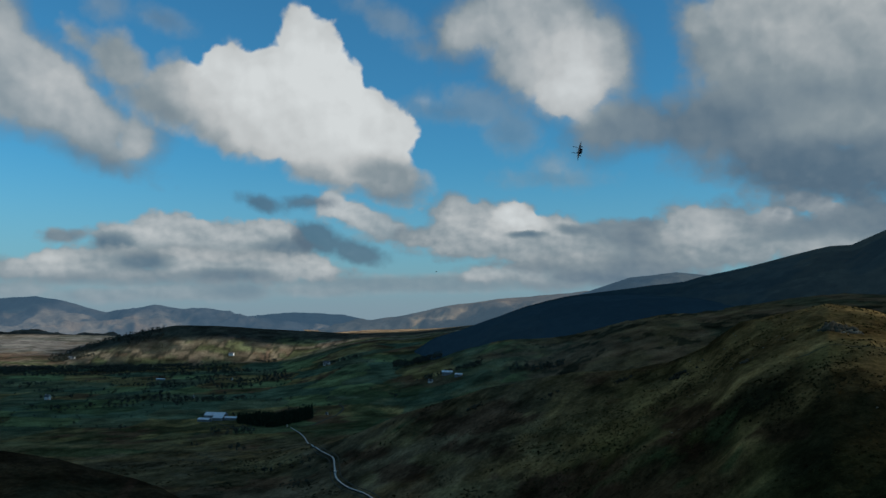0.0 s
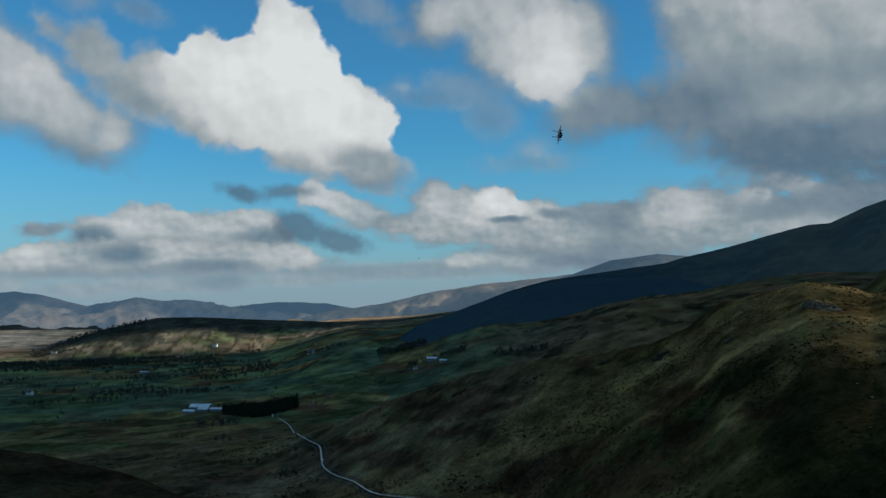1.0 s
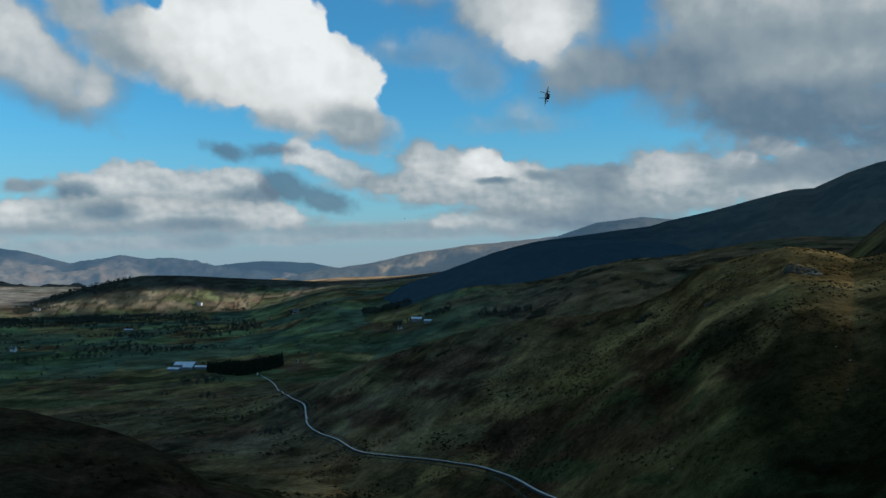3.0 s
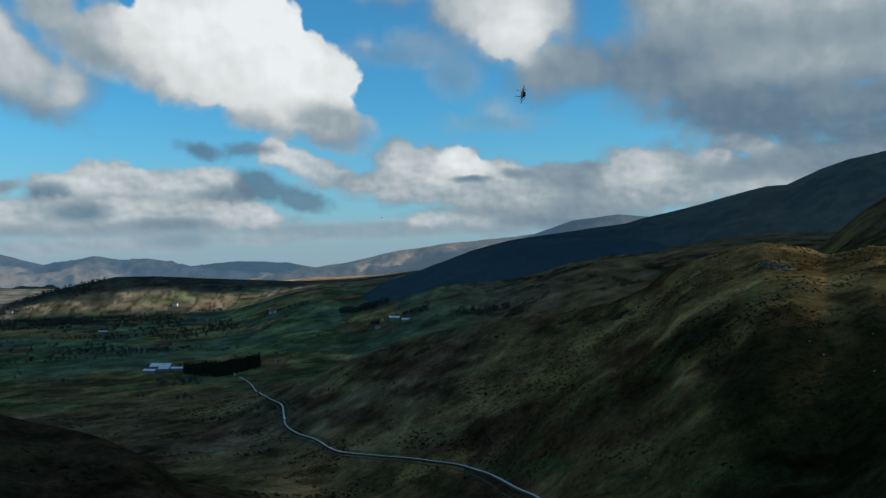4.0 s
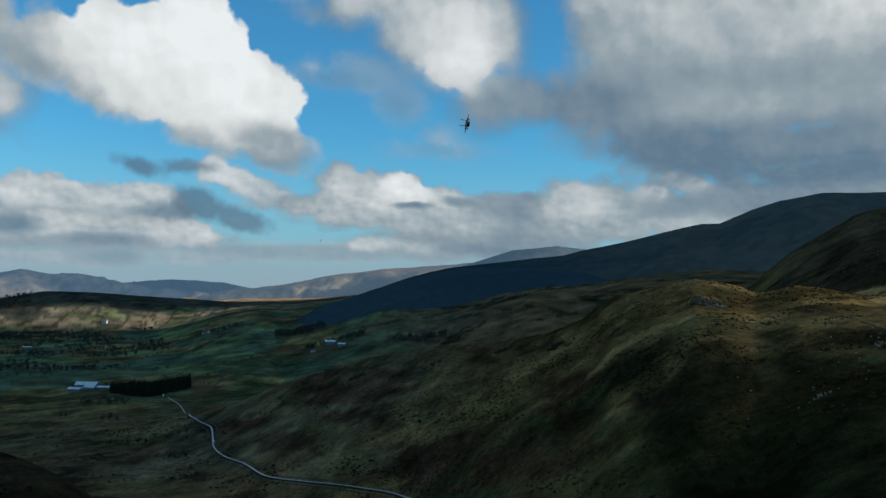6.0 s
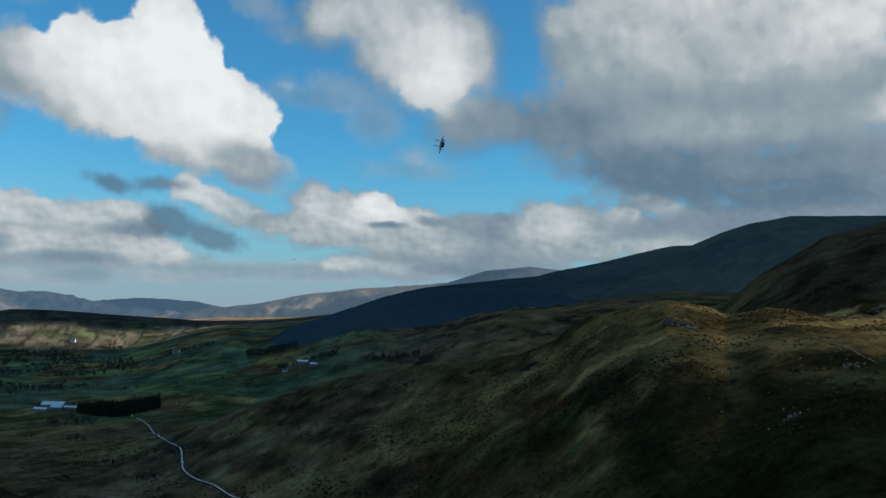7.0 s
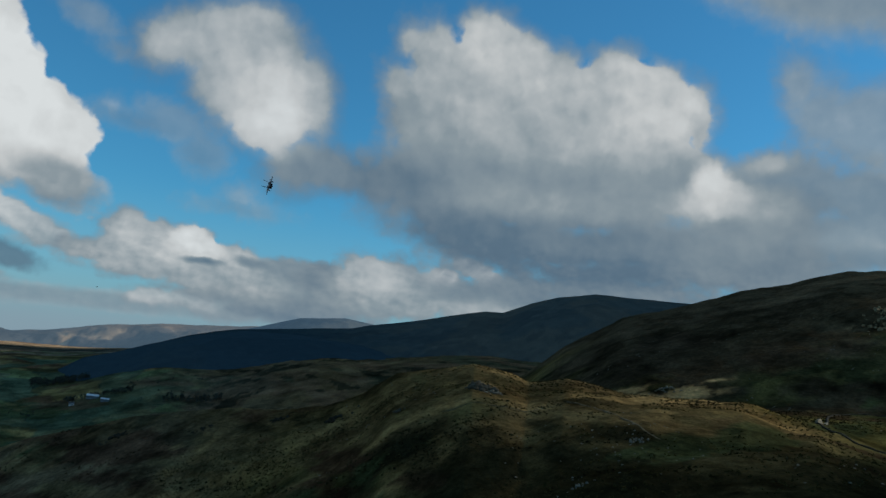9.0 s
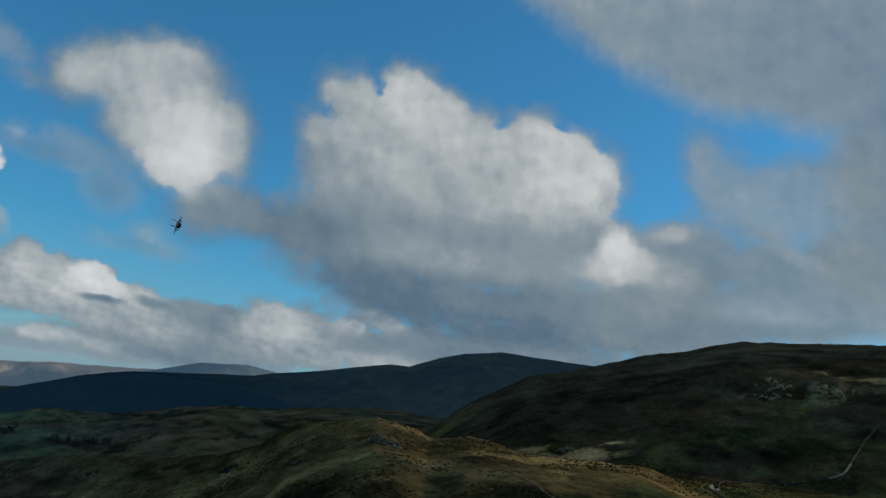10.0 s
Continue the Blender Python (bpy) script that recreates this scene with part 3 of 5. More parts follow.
def cover_colours(b, r, z):
    """Colour of the vegetation: moor grass, bracken, heather and pasture, with some sun, shade and haze painted in."""
    x, y = r * np.sin(np.radians(b)), r * np.cos(np.radians(b))
    true_x, true_y = x, y
    # patches lie longer along the valley than across it
    x, y = 0.98 * true_x - 0.21 * true_y, 0.62 * (0.21 * true_x + 0.98 * true_y)
    c = np.zeros(b.shape + (3,)) + np.array((0.076, 0.057, 0.021))
    c = blend(c, (0.050, 0.029, 0.014), step(fbm(x, y, 130, 5, 40, 0.6), -0.02, 0.12))
    c = blend(c, (0.034, 0.030, 0.012), step(fbm(x * 0.7, y, 90, 5, 50, 0.6), 0.1, 0.22))
    c = blend(c, (0.112, 0.082, 0.026), step(fbm(x, y, 60, 5, 60, 0.6), 0.12, 0.3) * 0.8)
    c_x, c_y = x, y
    x, y = true_x, true_y
    n = fbm(x, y, 90, 5, 44, 0.6)
    rs = crest(KNOLL, b)[0]
    # brighter with distance, except to the east
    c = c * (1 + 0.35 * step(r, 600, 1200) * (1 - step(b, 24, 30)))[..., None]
    # the valley moor is browner, the hillside darker and greener
    moor = (1 - step(b + n * 6, 4, 12)) * (1 - step(r, 1000, 1200))
    c = c * (1 + moor[..., None] * np.array((0.28, 0.06, 0.0)))
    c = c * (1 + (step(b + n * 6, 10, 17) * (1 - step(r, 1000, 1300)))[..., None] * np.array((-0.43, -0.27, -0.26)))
    c = blend(c, (0.074, 0.057, 0.031), moor * step(r, 420, 620) * (0.35 + 0.5 * step(n, -0.1, 0.15)))
    # tawny grass on the crown of the knoll, brightened to imitate low sun; dark bracken on its steep flank and on the
    # spur below the viewpoint, with shade painted into both
    crown = step(b, 9, 17) * (1 - step(b, 42, 48)) * step(r, rs - 290 + n * 120, rs - 210 + n * 120) * (1 - step(r, rs + 40, rs + 120))
    c = blend(c, (0.160, 0.112, 0.042), crown * (0.45 + 0.55 * step(fbm(x, y, 40, 4, 47, 0.6), -0.15, 0.15)))
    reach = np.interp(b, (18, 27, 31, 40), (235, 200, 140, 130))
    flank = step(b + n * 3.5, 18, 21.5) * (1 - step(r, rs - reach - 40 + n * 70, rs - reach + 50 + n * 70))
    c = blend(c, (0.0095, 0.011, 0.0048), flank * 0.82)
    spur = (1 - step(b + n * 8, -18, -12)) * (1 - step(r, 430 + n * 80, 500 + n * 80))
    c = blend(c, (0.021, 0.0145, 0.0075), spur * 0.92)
    cliff = step(b, 43, 46) * (1 - step(np.abs(r - 852 - fbm(x, y, 70, 4, 31, 0.6) * 50), 8, 22))
    # heather on the steep hill, shadow painted into its face; paler grass along its top
    hill = step(b + n * 4, 26, 31) * step(r, 640 + n * 200, 740 + n * 200)
    c = blend(c, (0.029, 0.023, 0.0145), hill * 0.9)
    c = blend(c, (0.054, 0.043, 0.026), hill * step(r + n * 120, 980, 1150) * 0.8)
    # a bright band along the cliff tops imitates sun on them
    sunlit_ledge = step(b, 46, 47.5) * step(r - n * 60, 858, 866) * (1 - step(r - n * 60, 890, 925))
    c = blend(c, (0.21, 0.155, 0.065), sunlit_ledge * step(fbm(x, y, 40, 4, 36, 0.6), -0.12, 0.1) * 0.85)
    c = blend(c, (0.10, 0.085, 0.05), cliff * step(fbm(x, y, 20, 4, 35, 0.6), 0.05, 0.2) * 0.7)
    green = step(b, 38, 43) * step(r, 420, 470) * (1 - step(r, 520 + n * 120, 590 + n * 120))
    c = blend(c, (0.075, 0.070, 0.018), green * 0.75)
    # pasture at the head of the dale, with warm sunlight painted into its colour
    dale = step(b, 29, 32) * (1 - step(b, 38, 40)) * (1 - step(np.abs(r - 712 - n * 50), 8, 18))
    c = blend(c, (0.36, 0.235, 0.095), dale * step(fbm(x, y, 28, 4, 49, 0.6), -0.1, 0.08))
    # pasture on the valley floor, field by field
    warp_x, warp_y = x + fbm(x, y, 160, 2, 70) * 90, y + fbm(x, y, 160, 2, 80) * 120
    cell = lattice(np.floor(warp_x / 95), np.floor(warp_y / 150), 5)
    valley = step(r, 1050, 1350) * (1 - step(b + r / 700 + n * 6, 3, 10)) * (1 - step(r, 2900, 3300) * 0.6)
    green = valley * step(cell, 0.3, 0.34)
    c = blend(c, (0.044, 0.061, 0.034), green * (0.75 + 0.25 * step(cell, 0.6, 0.62)))
    c = blend(c, (0.075, 0.09, 0.034), green * step(cell, 0.82, 0.84))
    # brown moor above the fields, streaked with rushes and scrub
    upland = step(b + n * 5, -1, 6) * step(r, 1200, 1400) * (1 - step(r, 2500, 2700)) * (1 - green)
    c = blend(c, (0.062, 0.047, 0.027), upland * 0.8)
    c = blend(c, (0.038, 0.042, 0.024), upland * step(fbm(x, y * 0.5, 120, 5, 58, 0.6), 0.02, 0.14) * 0.8)
    c = blend(c, (0.078, 0.052, 0.03), upland * step(fbm(x, y * 0.5, 90, 5, 59, 0.6), 0.08, 0.2) * 0.7)
    c = blend(c, (0.012, 0.014, 0.009), upland * step(fbm(x, y * 0.6, 45, 4, 64, 0.6), 0.2, 0.28) * 0.8)
    c = blend(c, (0.042, 0.023, 0.0125), stands(BRACKEN, b, r, 300) * 0.85)
    c = blend(c, (0.098, 0.074, 0.030), stands(BENT, b, r, 310) * 0.75)
    c = blend(c, (0.032, 0.042, 0.016), stands(TURF, b, r, 320) * 0.8)
    # scrub; its stands on the knoll's flank deepen the shade painted there
    c = blend(c, (0.0145, 0.0155, 0.008), stands(SCRUB, b, r, 330) * 0.58)
    # straw-coloured land on the sunny side of the valley, paler to add to the sunlight
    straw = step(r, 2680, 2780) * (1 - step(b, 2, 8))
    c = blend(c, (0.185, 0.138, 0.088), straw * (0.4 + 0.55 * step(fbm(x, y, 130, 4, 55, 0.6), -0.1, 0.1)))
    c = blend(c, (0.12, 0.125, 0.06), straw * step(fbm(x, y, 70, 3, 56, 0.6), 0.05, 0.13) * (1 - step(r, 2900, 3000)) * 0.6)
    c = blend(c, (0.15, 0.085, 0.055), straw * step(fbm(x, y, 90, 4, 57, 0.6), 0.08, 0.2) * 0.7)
    # small fields with hedges between them on the lit slope
    fx, fy = warp_x / 78, warp_y / 52
    plot = lattice(np.floor(fx), np.floor(fy), 15)
    fields = straw * (1 - step(r + n * 120, 2960, 3040))
    c = blend(c, (0.115, 0.125, 0.05), fields * (plot < 0.35) * 0.8)
    c = blend(c, (0.225, 0.17, 0.105), fields * (plot > 0.75) * 0.85)
    hedge = (np.minimum(fx % 1, 1 - fx % 1) * 78 < 4) | (np.minimum(fy % 1, 1 - fy % 1) * 52 < 5)
    c = blend(c, (0.03, 0.032, 0.02), fields * hedge * 0.8)
    # one dark band paints both woods and cloud shade along the hill's top
    top = crest(HILL2, b)[0]
    c = blend(c, (0.042, 0.044, 0.034), straw * step(b, -25, -23) * step(r + n * 260, top - 330, top - 230) * (1 - step(r, top + 60, top + 160)) * 0.85)
    # the far plain, paled to imitate haze, and the moor behind the low hill, with orange sunlight painted on
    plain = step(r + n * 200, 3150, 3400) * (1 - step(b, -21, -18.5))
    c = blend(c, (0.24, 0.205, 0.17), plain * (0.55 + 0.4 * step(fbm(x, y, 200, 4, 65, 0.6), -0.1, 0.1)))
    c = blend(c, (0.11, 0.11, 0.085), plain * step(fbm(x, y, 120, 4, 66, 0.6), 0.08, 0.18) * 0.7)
    moor_sun = step(r, 3430, 3520) * step(b, -13, -11)
    c = blend(c, (0.42, 0.25, 0.13), moor_sun * (0.6 + 0.4 * step(fbm(x, y, 90, 4, 67, 0.6), -0.1, 0.1)))
    # mottling of tufts and hollows
    near = 1 - step(r, 900, 1600)
    u, v = c_x, c_y
    mottle = 1 + near * (0.75 * fbm(u, v, 26, 4, 61, 0.6) + 0.5 * fbm(u, v, 7, 3, 62, 0.6)) + (1 - near) * 0.6 * fbm(x, y, 60, 4, 63, 0.65)
    c = c * np.clip(mottle, 0.35, 2.0)[..., None]
    # every tint is drawn a little towards grey
    grey = c @ np.array((0.3, 0.6, 0.1))
    c = c * 0.93 + grey[..., None] * 0.07
    # gain by distance and bearing puts differences of light into the colour
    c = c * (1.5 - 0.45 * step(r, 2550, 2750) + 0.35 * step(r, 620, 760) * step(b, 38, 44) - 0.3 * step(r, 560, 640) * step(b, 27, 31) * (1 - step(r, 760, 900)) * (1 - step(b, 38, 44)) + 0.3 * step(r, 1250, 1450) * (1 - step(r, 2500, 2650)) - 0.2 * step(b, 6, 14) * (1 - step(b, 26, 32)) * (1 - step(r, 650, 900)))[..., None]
    # the valley is tinted slightly bluer, like haze; the hills to the east warmer, against the blue skylight
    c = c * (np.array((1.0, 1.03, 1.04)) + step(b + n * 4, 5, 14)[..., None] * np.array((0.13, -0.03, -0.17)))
    return c


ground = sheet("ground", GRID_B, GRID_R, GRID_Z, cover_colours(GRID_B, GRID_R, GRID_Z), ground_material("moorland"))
tagged(ground, "brown and green moorland hills and valley pasture under cloud shadow", "ground", kind="structure")


def backdrop(name, spine, near, far, label, colour, haze_glow, rough, seed, foot, aside=None, patches=None, turn=(10, 24)):
    at = crest(spine, np.zeros(1))[2]
    bs = np.arange(at[0] - 2, at[-1] + 2, 0.09)
    rs, zs, _ = crest(spine, bs)
    t = np.concatenate([np.linspace(-1, 0, 60), np.linspace(0, 1, 14)[1:]])
    b, t = np.meshgrid(bs, t)
    r = rs[None, :] + np.where(t < 0, t * near, t * far)
    x, y = r * np.sin(np.radians(b)), r * np.cos(np.radians(b))
    base = np.minimum(land(b, r) - 25, zs[None, :] - 30) if foot is None else np.full(b.shape, foot)
    u = np.abs(t)
    z = base + (zs[None, :] - base) * np.where(t < 0, 1 - u ** 1.15, 1 - u ** 1.4)
    ends = step(b, at[0] - 2, at[0] + 2.5) * (1 - step(b, at[-1] - 1, at[-1] + 2))
    z = base + (z - base) * ends
    z = z + fbm(x, y, 260, 6, seed, 0.55) * rough * step(u, 0.0, 0.3) + fbm(x, y, 60, 4, seed + 9, 0.5) * rough * 0.06
    c = np.zeros(b.shape + (3,)) + np.array(colour)
    if aside:
        c = blend(c, aside, step(b, *turn))
    # tan areas imitate sun on the lower slopes
    if patches:
        c = blend(c, patches, step(fbm(x, y * 0.6, 420, 4, seed + 7, 0.6), -0.02, 0.08) * (1 - 0.85 * step(t + fbm(x, y, 300, 3, seed + 11) * 0.4, -0.5, -0.2)))
    c = blend(c, c * (1.3, 1.15, 1.0), step(fbm(x, y, 200, 5, seed + 3, 0.6), 0.0, 0.2))
    c = blend(c, c * 0.75, step(fbm(x, y, 140, 5, seed + 5, 0.6), 0.08, 0.2))
    ob = sheet(name, b, r, z, c, ground_material(name, haze_glow, 0.12, 0.4))
    return tagged(ob, label, "mountain", kind="structure")


# the second colour of each ridge is its haze, given off as light
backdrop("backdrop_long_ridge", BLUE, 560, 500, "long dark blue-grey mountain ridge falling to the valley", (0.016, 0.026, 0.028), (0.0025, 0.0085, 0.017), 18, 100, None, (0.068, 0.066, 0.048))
backdrop("backdrop_front_ridge", FRONT, 420, 200, "dark blue hazy spur below the long ridge", (0.017, 0.024, 0.026), (0.0035, 0.0115, 0.0225), 14, 110, None)
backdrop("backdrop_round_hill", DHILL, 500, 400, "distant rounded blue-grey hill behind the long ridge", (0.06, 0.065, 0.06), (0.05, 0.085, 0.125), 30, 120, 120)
backdrop("backdrop_moor", MOOR, 620, 400, "distant tawny moor rising to cloud, with sun painted on its slopes", (0.075, 0.07, 0.062), (0.062, 0.098, 0.135), 50, 140, 60, (0.10, 0.082, 0.066), (0.36, 0.25, 0.15), (-4, 2))
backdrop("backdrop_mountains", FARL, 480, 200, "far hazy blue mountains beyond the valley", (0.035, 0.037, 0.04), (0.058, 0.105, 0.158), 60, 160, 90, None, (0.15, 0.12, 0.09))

# ---- materials of the things ----


def surface(name, colour, rough=0.8, metal=0.0, size=1.0, vary=0.35, relief=0.3, second=None, gloss=0.1):
    """A worn surface: two scales of colour change and a fine relief."""
    m = bpy.data.materials.new(name)
    m.use_nodes = True
    k = Graph(m.node_tree)
    at = k.node("ShaderNodeTexCoord").outputs["Object"]
    coarse, fine = k.noise(at, size, 4.0, 0.6), k.noise(at, size * 7, 4.0, 0.65)
    shade = k.math("ADD", k.ramp(coarse, 0.3, 0.7, 1 - vary, 1 + vary), k.ramp(fine, 0.3, 0.7, -vary * 0.5, vary * 0.5))
    base = (*colour, 1)
    if second:
        base = k.mix(k.ramp(k.noise(at, size * 2.3, 5.0, 0.65), 0.45, 0.62), base, (*second, 1))
    n = k.node("ShaderNodeVectorMath", operation="SCALE")
    k.put(n.inputs[0], base if second else colour), k.put(n.inputs["Scale"], shade)
    bsdf = k.node("ShaderNodeBsdfPrincipled")
    k.put(bsdf.inputs["Base Color"], n.outputs[0])
    k.put(bsdf.inputs["Roughness"], k.ramp(fine, 0.2, 0.8, max(rough - 0.12, 0.02), min(rough + 0.1, 1.0)))
    bsdf.inputs["Metallic"].default_value = metal
    bsdf.inputs["Specular IOR Level"].default_value = gloss
    bump = k.node("ShaderNodeBump")
    bump.inputs["Strength"].default_value = relief
    bump.inputs["Distance"].default_value = 0.15
    k.put(bump.inputs["Height"], fine)
    k.put(bsdf.inputs["Normal"], bump.outputs[0])
    k.put(k.node("ShaderNodeOutputMaterial").inputs[0], bsdf.outputs[0])
    return m


DARK_ASPHALT = surface("dark_asphalt", (0.05, 0.045, 0.038), 0.9, size=0.3, vary=0.2, gloss=0.1)
# pale base colour imitates sky reflected in the wet lane
ROAD_SHEEN = surface("asphalt_sheen", (0.56, 0.52, 0.46), 0.6, size=0.3, vary=0.15, gloss=0.5)
VERGE = surface("gravel_verge", (0.075, 0.065, 0.05), 0.9, size=0.4, second=(0.05, 0.05, 0.03))
EARTH = surface("worn_path", (0.16, 0.125, 0.065), 0.95, size=0.5, second=(0.11, 0.085, 0.045))
# crag stone, brightened and warmed to imitate sun that misses it
SUNLIT_OCHRE_STONE = surface("sunlit_ochre_stone", (0.38, 0.29, 0.16), 0.95, size=0.3, vary=0.5, relief=0.8, second=(0.14, 0.115, 0.065), gloss=0.0)
STONE = surface("lichen_stone", (0.13, 0.108, 0.072), 0.9, size=0.35, vary=0.5, relief=0.8, second=(0.058, 0.054, 0.038))
PALE_STONE = surface("pale_field_stone", (0.30, 0.27, 0.20), 0.9, size=0.5, vary=0.4, relief=0.8, second=(0.11, 0.11, 0.09))
DARK_STONE = surface("dark_wall_stone", (0.055, 0.046, 0.03), 0.95, size=0.5, vary=0.4, relief=0.8, second=(0.035, 0.033, 0.022))
RENDERED = surface("white_render", (0.78, 0.77, 0.74), 0.85, size=0.3, vary=0.08)
SLATE = surface("slate", (0.12, 0.125, 0.14), 0.6, size=0.5, vary=0.2)
SHEET_ROOF = surface("pale_sheet_roof", (0.74, 0.79, 0.84), 0.35, size=0.15, vary=0.12, gloss=0.5)
SHED_WALL = surface("shed_boarding", (0.20, 0.23, 0.25), 0.8, size=0.2, vary=0.2)
DARK_GLASS = surface("dark_glass", (0.02, 0.025, 0.03), 0.15, size=0.5, vary=0.1, relief=0.0, gloss=0.6)
NEEDLES = surface("conifer_needles", (0.014, 0.026, 0.014), 0.9, size=0.2, vary=0.4, relief=0.0)
TWIGS = surface("winter_twigs", (0.074, 0.077, 0.062), 0.9, size=0.1, vary=0.45, relief=0.0, second=(0.055, 0.068, 0.048))
BARK = surface("bark", (0.05, 0.04, 0.03), 0.95, size=1.5, vary=0.3)
HEATHER = surface("dark_heather", (0.034, 0.032, 0.015), 0.95, size=0.05, vary=0.5, relief=0.0, second=(0.035, 0.028, 0.015), gloss=0.0)
GRASS = surface("tussock_grass", (0.07, 0.058, 0.022), 0.95, size=0.05, vary=0.4, relief=0.0, second=(0.045, 0.043, 0.016), gloss=0.0)
PAINT = surface("white_paint", (0.75, 0.76, 0.77), 0.3, size=0.6, vary=0.06, relief=0.0, gloss=0.5)
RUBBER = surface("rubber", (0.02, 0.02, 0.02), 0.9, size=3.0, relief=0.1)
AIRFRAME = surface("grey_airframe", (0.009, 0.013, 0.02), 0.5, size=0.3, vary=0.2, relief=0.02)
SOOT = surface("burnt_metal", (0.05, 0.045, 0.04), 0.45, 0.7, size=1.0, vary=0.3)
CLOUD_WHITE = surface("cloud_white", (0.9, 0.9, 0.9), 1.0, size=0.002, vary=0.05, relief=0.0)


def part(name, bm, material, parent, label=""):
    """One mesh object under a thing or a part."""
    me = bpy.data.meshes.new(name)
    bmesh.ops.recalc_face_normals(bm, faces=bm.faces)
    bm.to_mesh(me)
    bm.free()
    me.materials.append(material)
    ob = new(name, me)
    ob.parent = parent
    return tagged(ob, label)


def thing(name, m, label, category, group=""):
    ob = new(name)
    ob.empty_display_size = 0.5
    ob.matrix_world = m
    return tagged(ob, label, category, group)


def box(bm, x0, x1, y0, y1, z0, z1, bevel=0.0):
    made = bmesh.ops.create_cube(bm, size=1.0)["verts"]
    for v in made:
        v.co = Vector(((x0 + x1) / 2 + v.co.x * (x1 - x0), (y0 + y1) / 2 + v.co.y * (y1 - y0), (z0 + z1) / 2 + v.co.z * (z1 - z0)))
    if bevel:
        edges = list({e for v in made for e in v.link_edges})
        bmesh.ops.bevel(bm, geom=edges, offset=bevel, segments=2, affect="EDGES", profile=0.6)
    return bm


def loft(bm, rings, close=True):
    """Skin rings of equally many points."""
    loops = [[bm.verts.new(p) for p in ring] for ring in rings]
    for a, b in zip(loops, loops[1:]):
        for i in range(len(a)):
            j = (i + 1) % len(a)
            bm.faces.new((a[i], a[j], b[j], b[i]))
    if close:
        bm.faces.new(loops[0][::-1])
        bm.faces.new(loops[-1])
    return bm


def smooth_line(points, step_length):
    """A smooth plan line through points, at even steps."""
    p = [Vector((*q[:2], 0)) for q in points]
    p = [p[0] * 2 - p[1]] + p + [p[-1] * 2 - p[-2]]
    out = []
    for a, b, c, d in zip(p, p[1:], p[2:], p[3:]):
        n = max(2, int((c - b).length / step_length))
        for i in range(n):
            t = i / n
            out.append(0.5 * (2 * b + (c - a) * t + (2 * a - 5 * b + 4 * c - d) * t * t + (3 * b - a - 3 * c + d) * t ** 3))
    out.append(p[-2])
    return out


def strip(name, points, width, lift, material, label, category, shift=0.0, step_length=6.0, camber=0.0, ragged=0.0, smooth=False, bed_width=None):
    """A ribbon that lies along the ground: road, track or path."""
    line = smooth_line(points, step_length)
    bm = bmesh.new()
    rows = []
    bed = [height_at(q.x, q.y) for q in line]
    bed = [sum(bed[max(i - 4, 0):i + 5]) / len(bed[max(i - 4, 0):i + 5]) for i in range(len(bed))]
    for i, q in enumerate(line):
        way = (line[min(i + 2, len(line) - 1)] - line[max(i - 2, 0)]).normalized()
        side = Vector((way.y, -way.x, 0))
        mid = q + side * shift
        spots_z = [height_at(*(mid + side * (bed_width or width) * k)[:2]) for k in (-0.5, 0, 0.5)]
        top = max(spots_z + ([bed[i]] if smooth else [])) + lift
        wob = 1 + ragged * math.sin(i * 1.7) * 0.5 + ragged * math.sin(i * 0.61 + 1)
        w = width * wob / 2 * min(1.0, (i + 1) / 6, (len(line) - i) / 6)
        rows.append([bm.verts.new((*(mid + side * k * w)[:2], top + h)) for k, h in ((-1.1, -lift - 0.8), (-1, 0), (0, camber), (1, 0), (1.1, -lift - 0.8))])
    for a, b in zip(rows, rows[1:]):
        for i in range(4):
            bm.faces.new((a[i], a[i + 1], b[i + 1], b[i]))
    for f in bm.faces:
        f.smooth = True
    ob = part(name, bm, material, None)
    return tagged(ob, label, category, kind="structure")


# ---- road and tracks ----
strip("road", ROAD, 2.0, 0.2, DARK_ASPHALT, "narrow asphalt lane winding down the valley", "road", camber=0.04, smooth=True)
# a paler strip down the middle stands in for the wet sheen
strip("road_sheen", ROAD, 1.2, 0.29, ROAD_SHEEN, "pale strip along the narrow lane, standing in for its wet sheen", "road", camber=0.03, smooth=True, bed_width=2.0)
strip("verge", ROAD[3:], 0.7, 0.12, VERGE, "gravel verge beside the lane", "verge", shift=3.4, ragged=0.3)
strip("verge", ROAD[3:13], 0.7, 0.12, VERGE, "gravel verge beside the lane", "verge", shift=-3.8, ragged=0.3)
strip("track", [(-218, 1243), (-194, 1253), (-183, 1335), (-172, 1448), (-190, 1520)], 3.0, 0.2, VERGE, "farm track along the plantation edge", "track")
strip("track", [(-360, 1340), (-300, 1250), (-222, 1236)], 2.6, 0.2, VERGE, "farm track to the sheds", "track", ragged=0.2)
strip("path", [(150, 380), (155, 377), (175, 362), (190, 361), (204, 360)], 1.3, 0.06, EARTH, "pale worn path over the grassy knoll", "path", step_length=3.0, ragged=0.5)
strip("path", [(204, 362), (206, 338), (199, 312), (196, 299), (191, 281), (186, 262)], 1.3, 0.06, EARTH, "pale worn path over the grassy knoll", "path", step_length=3.0, ragged=0.5)


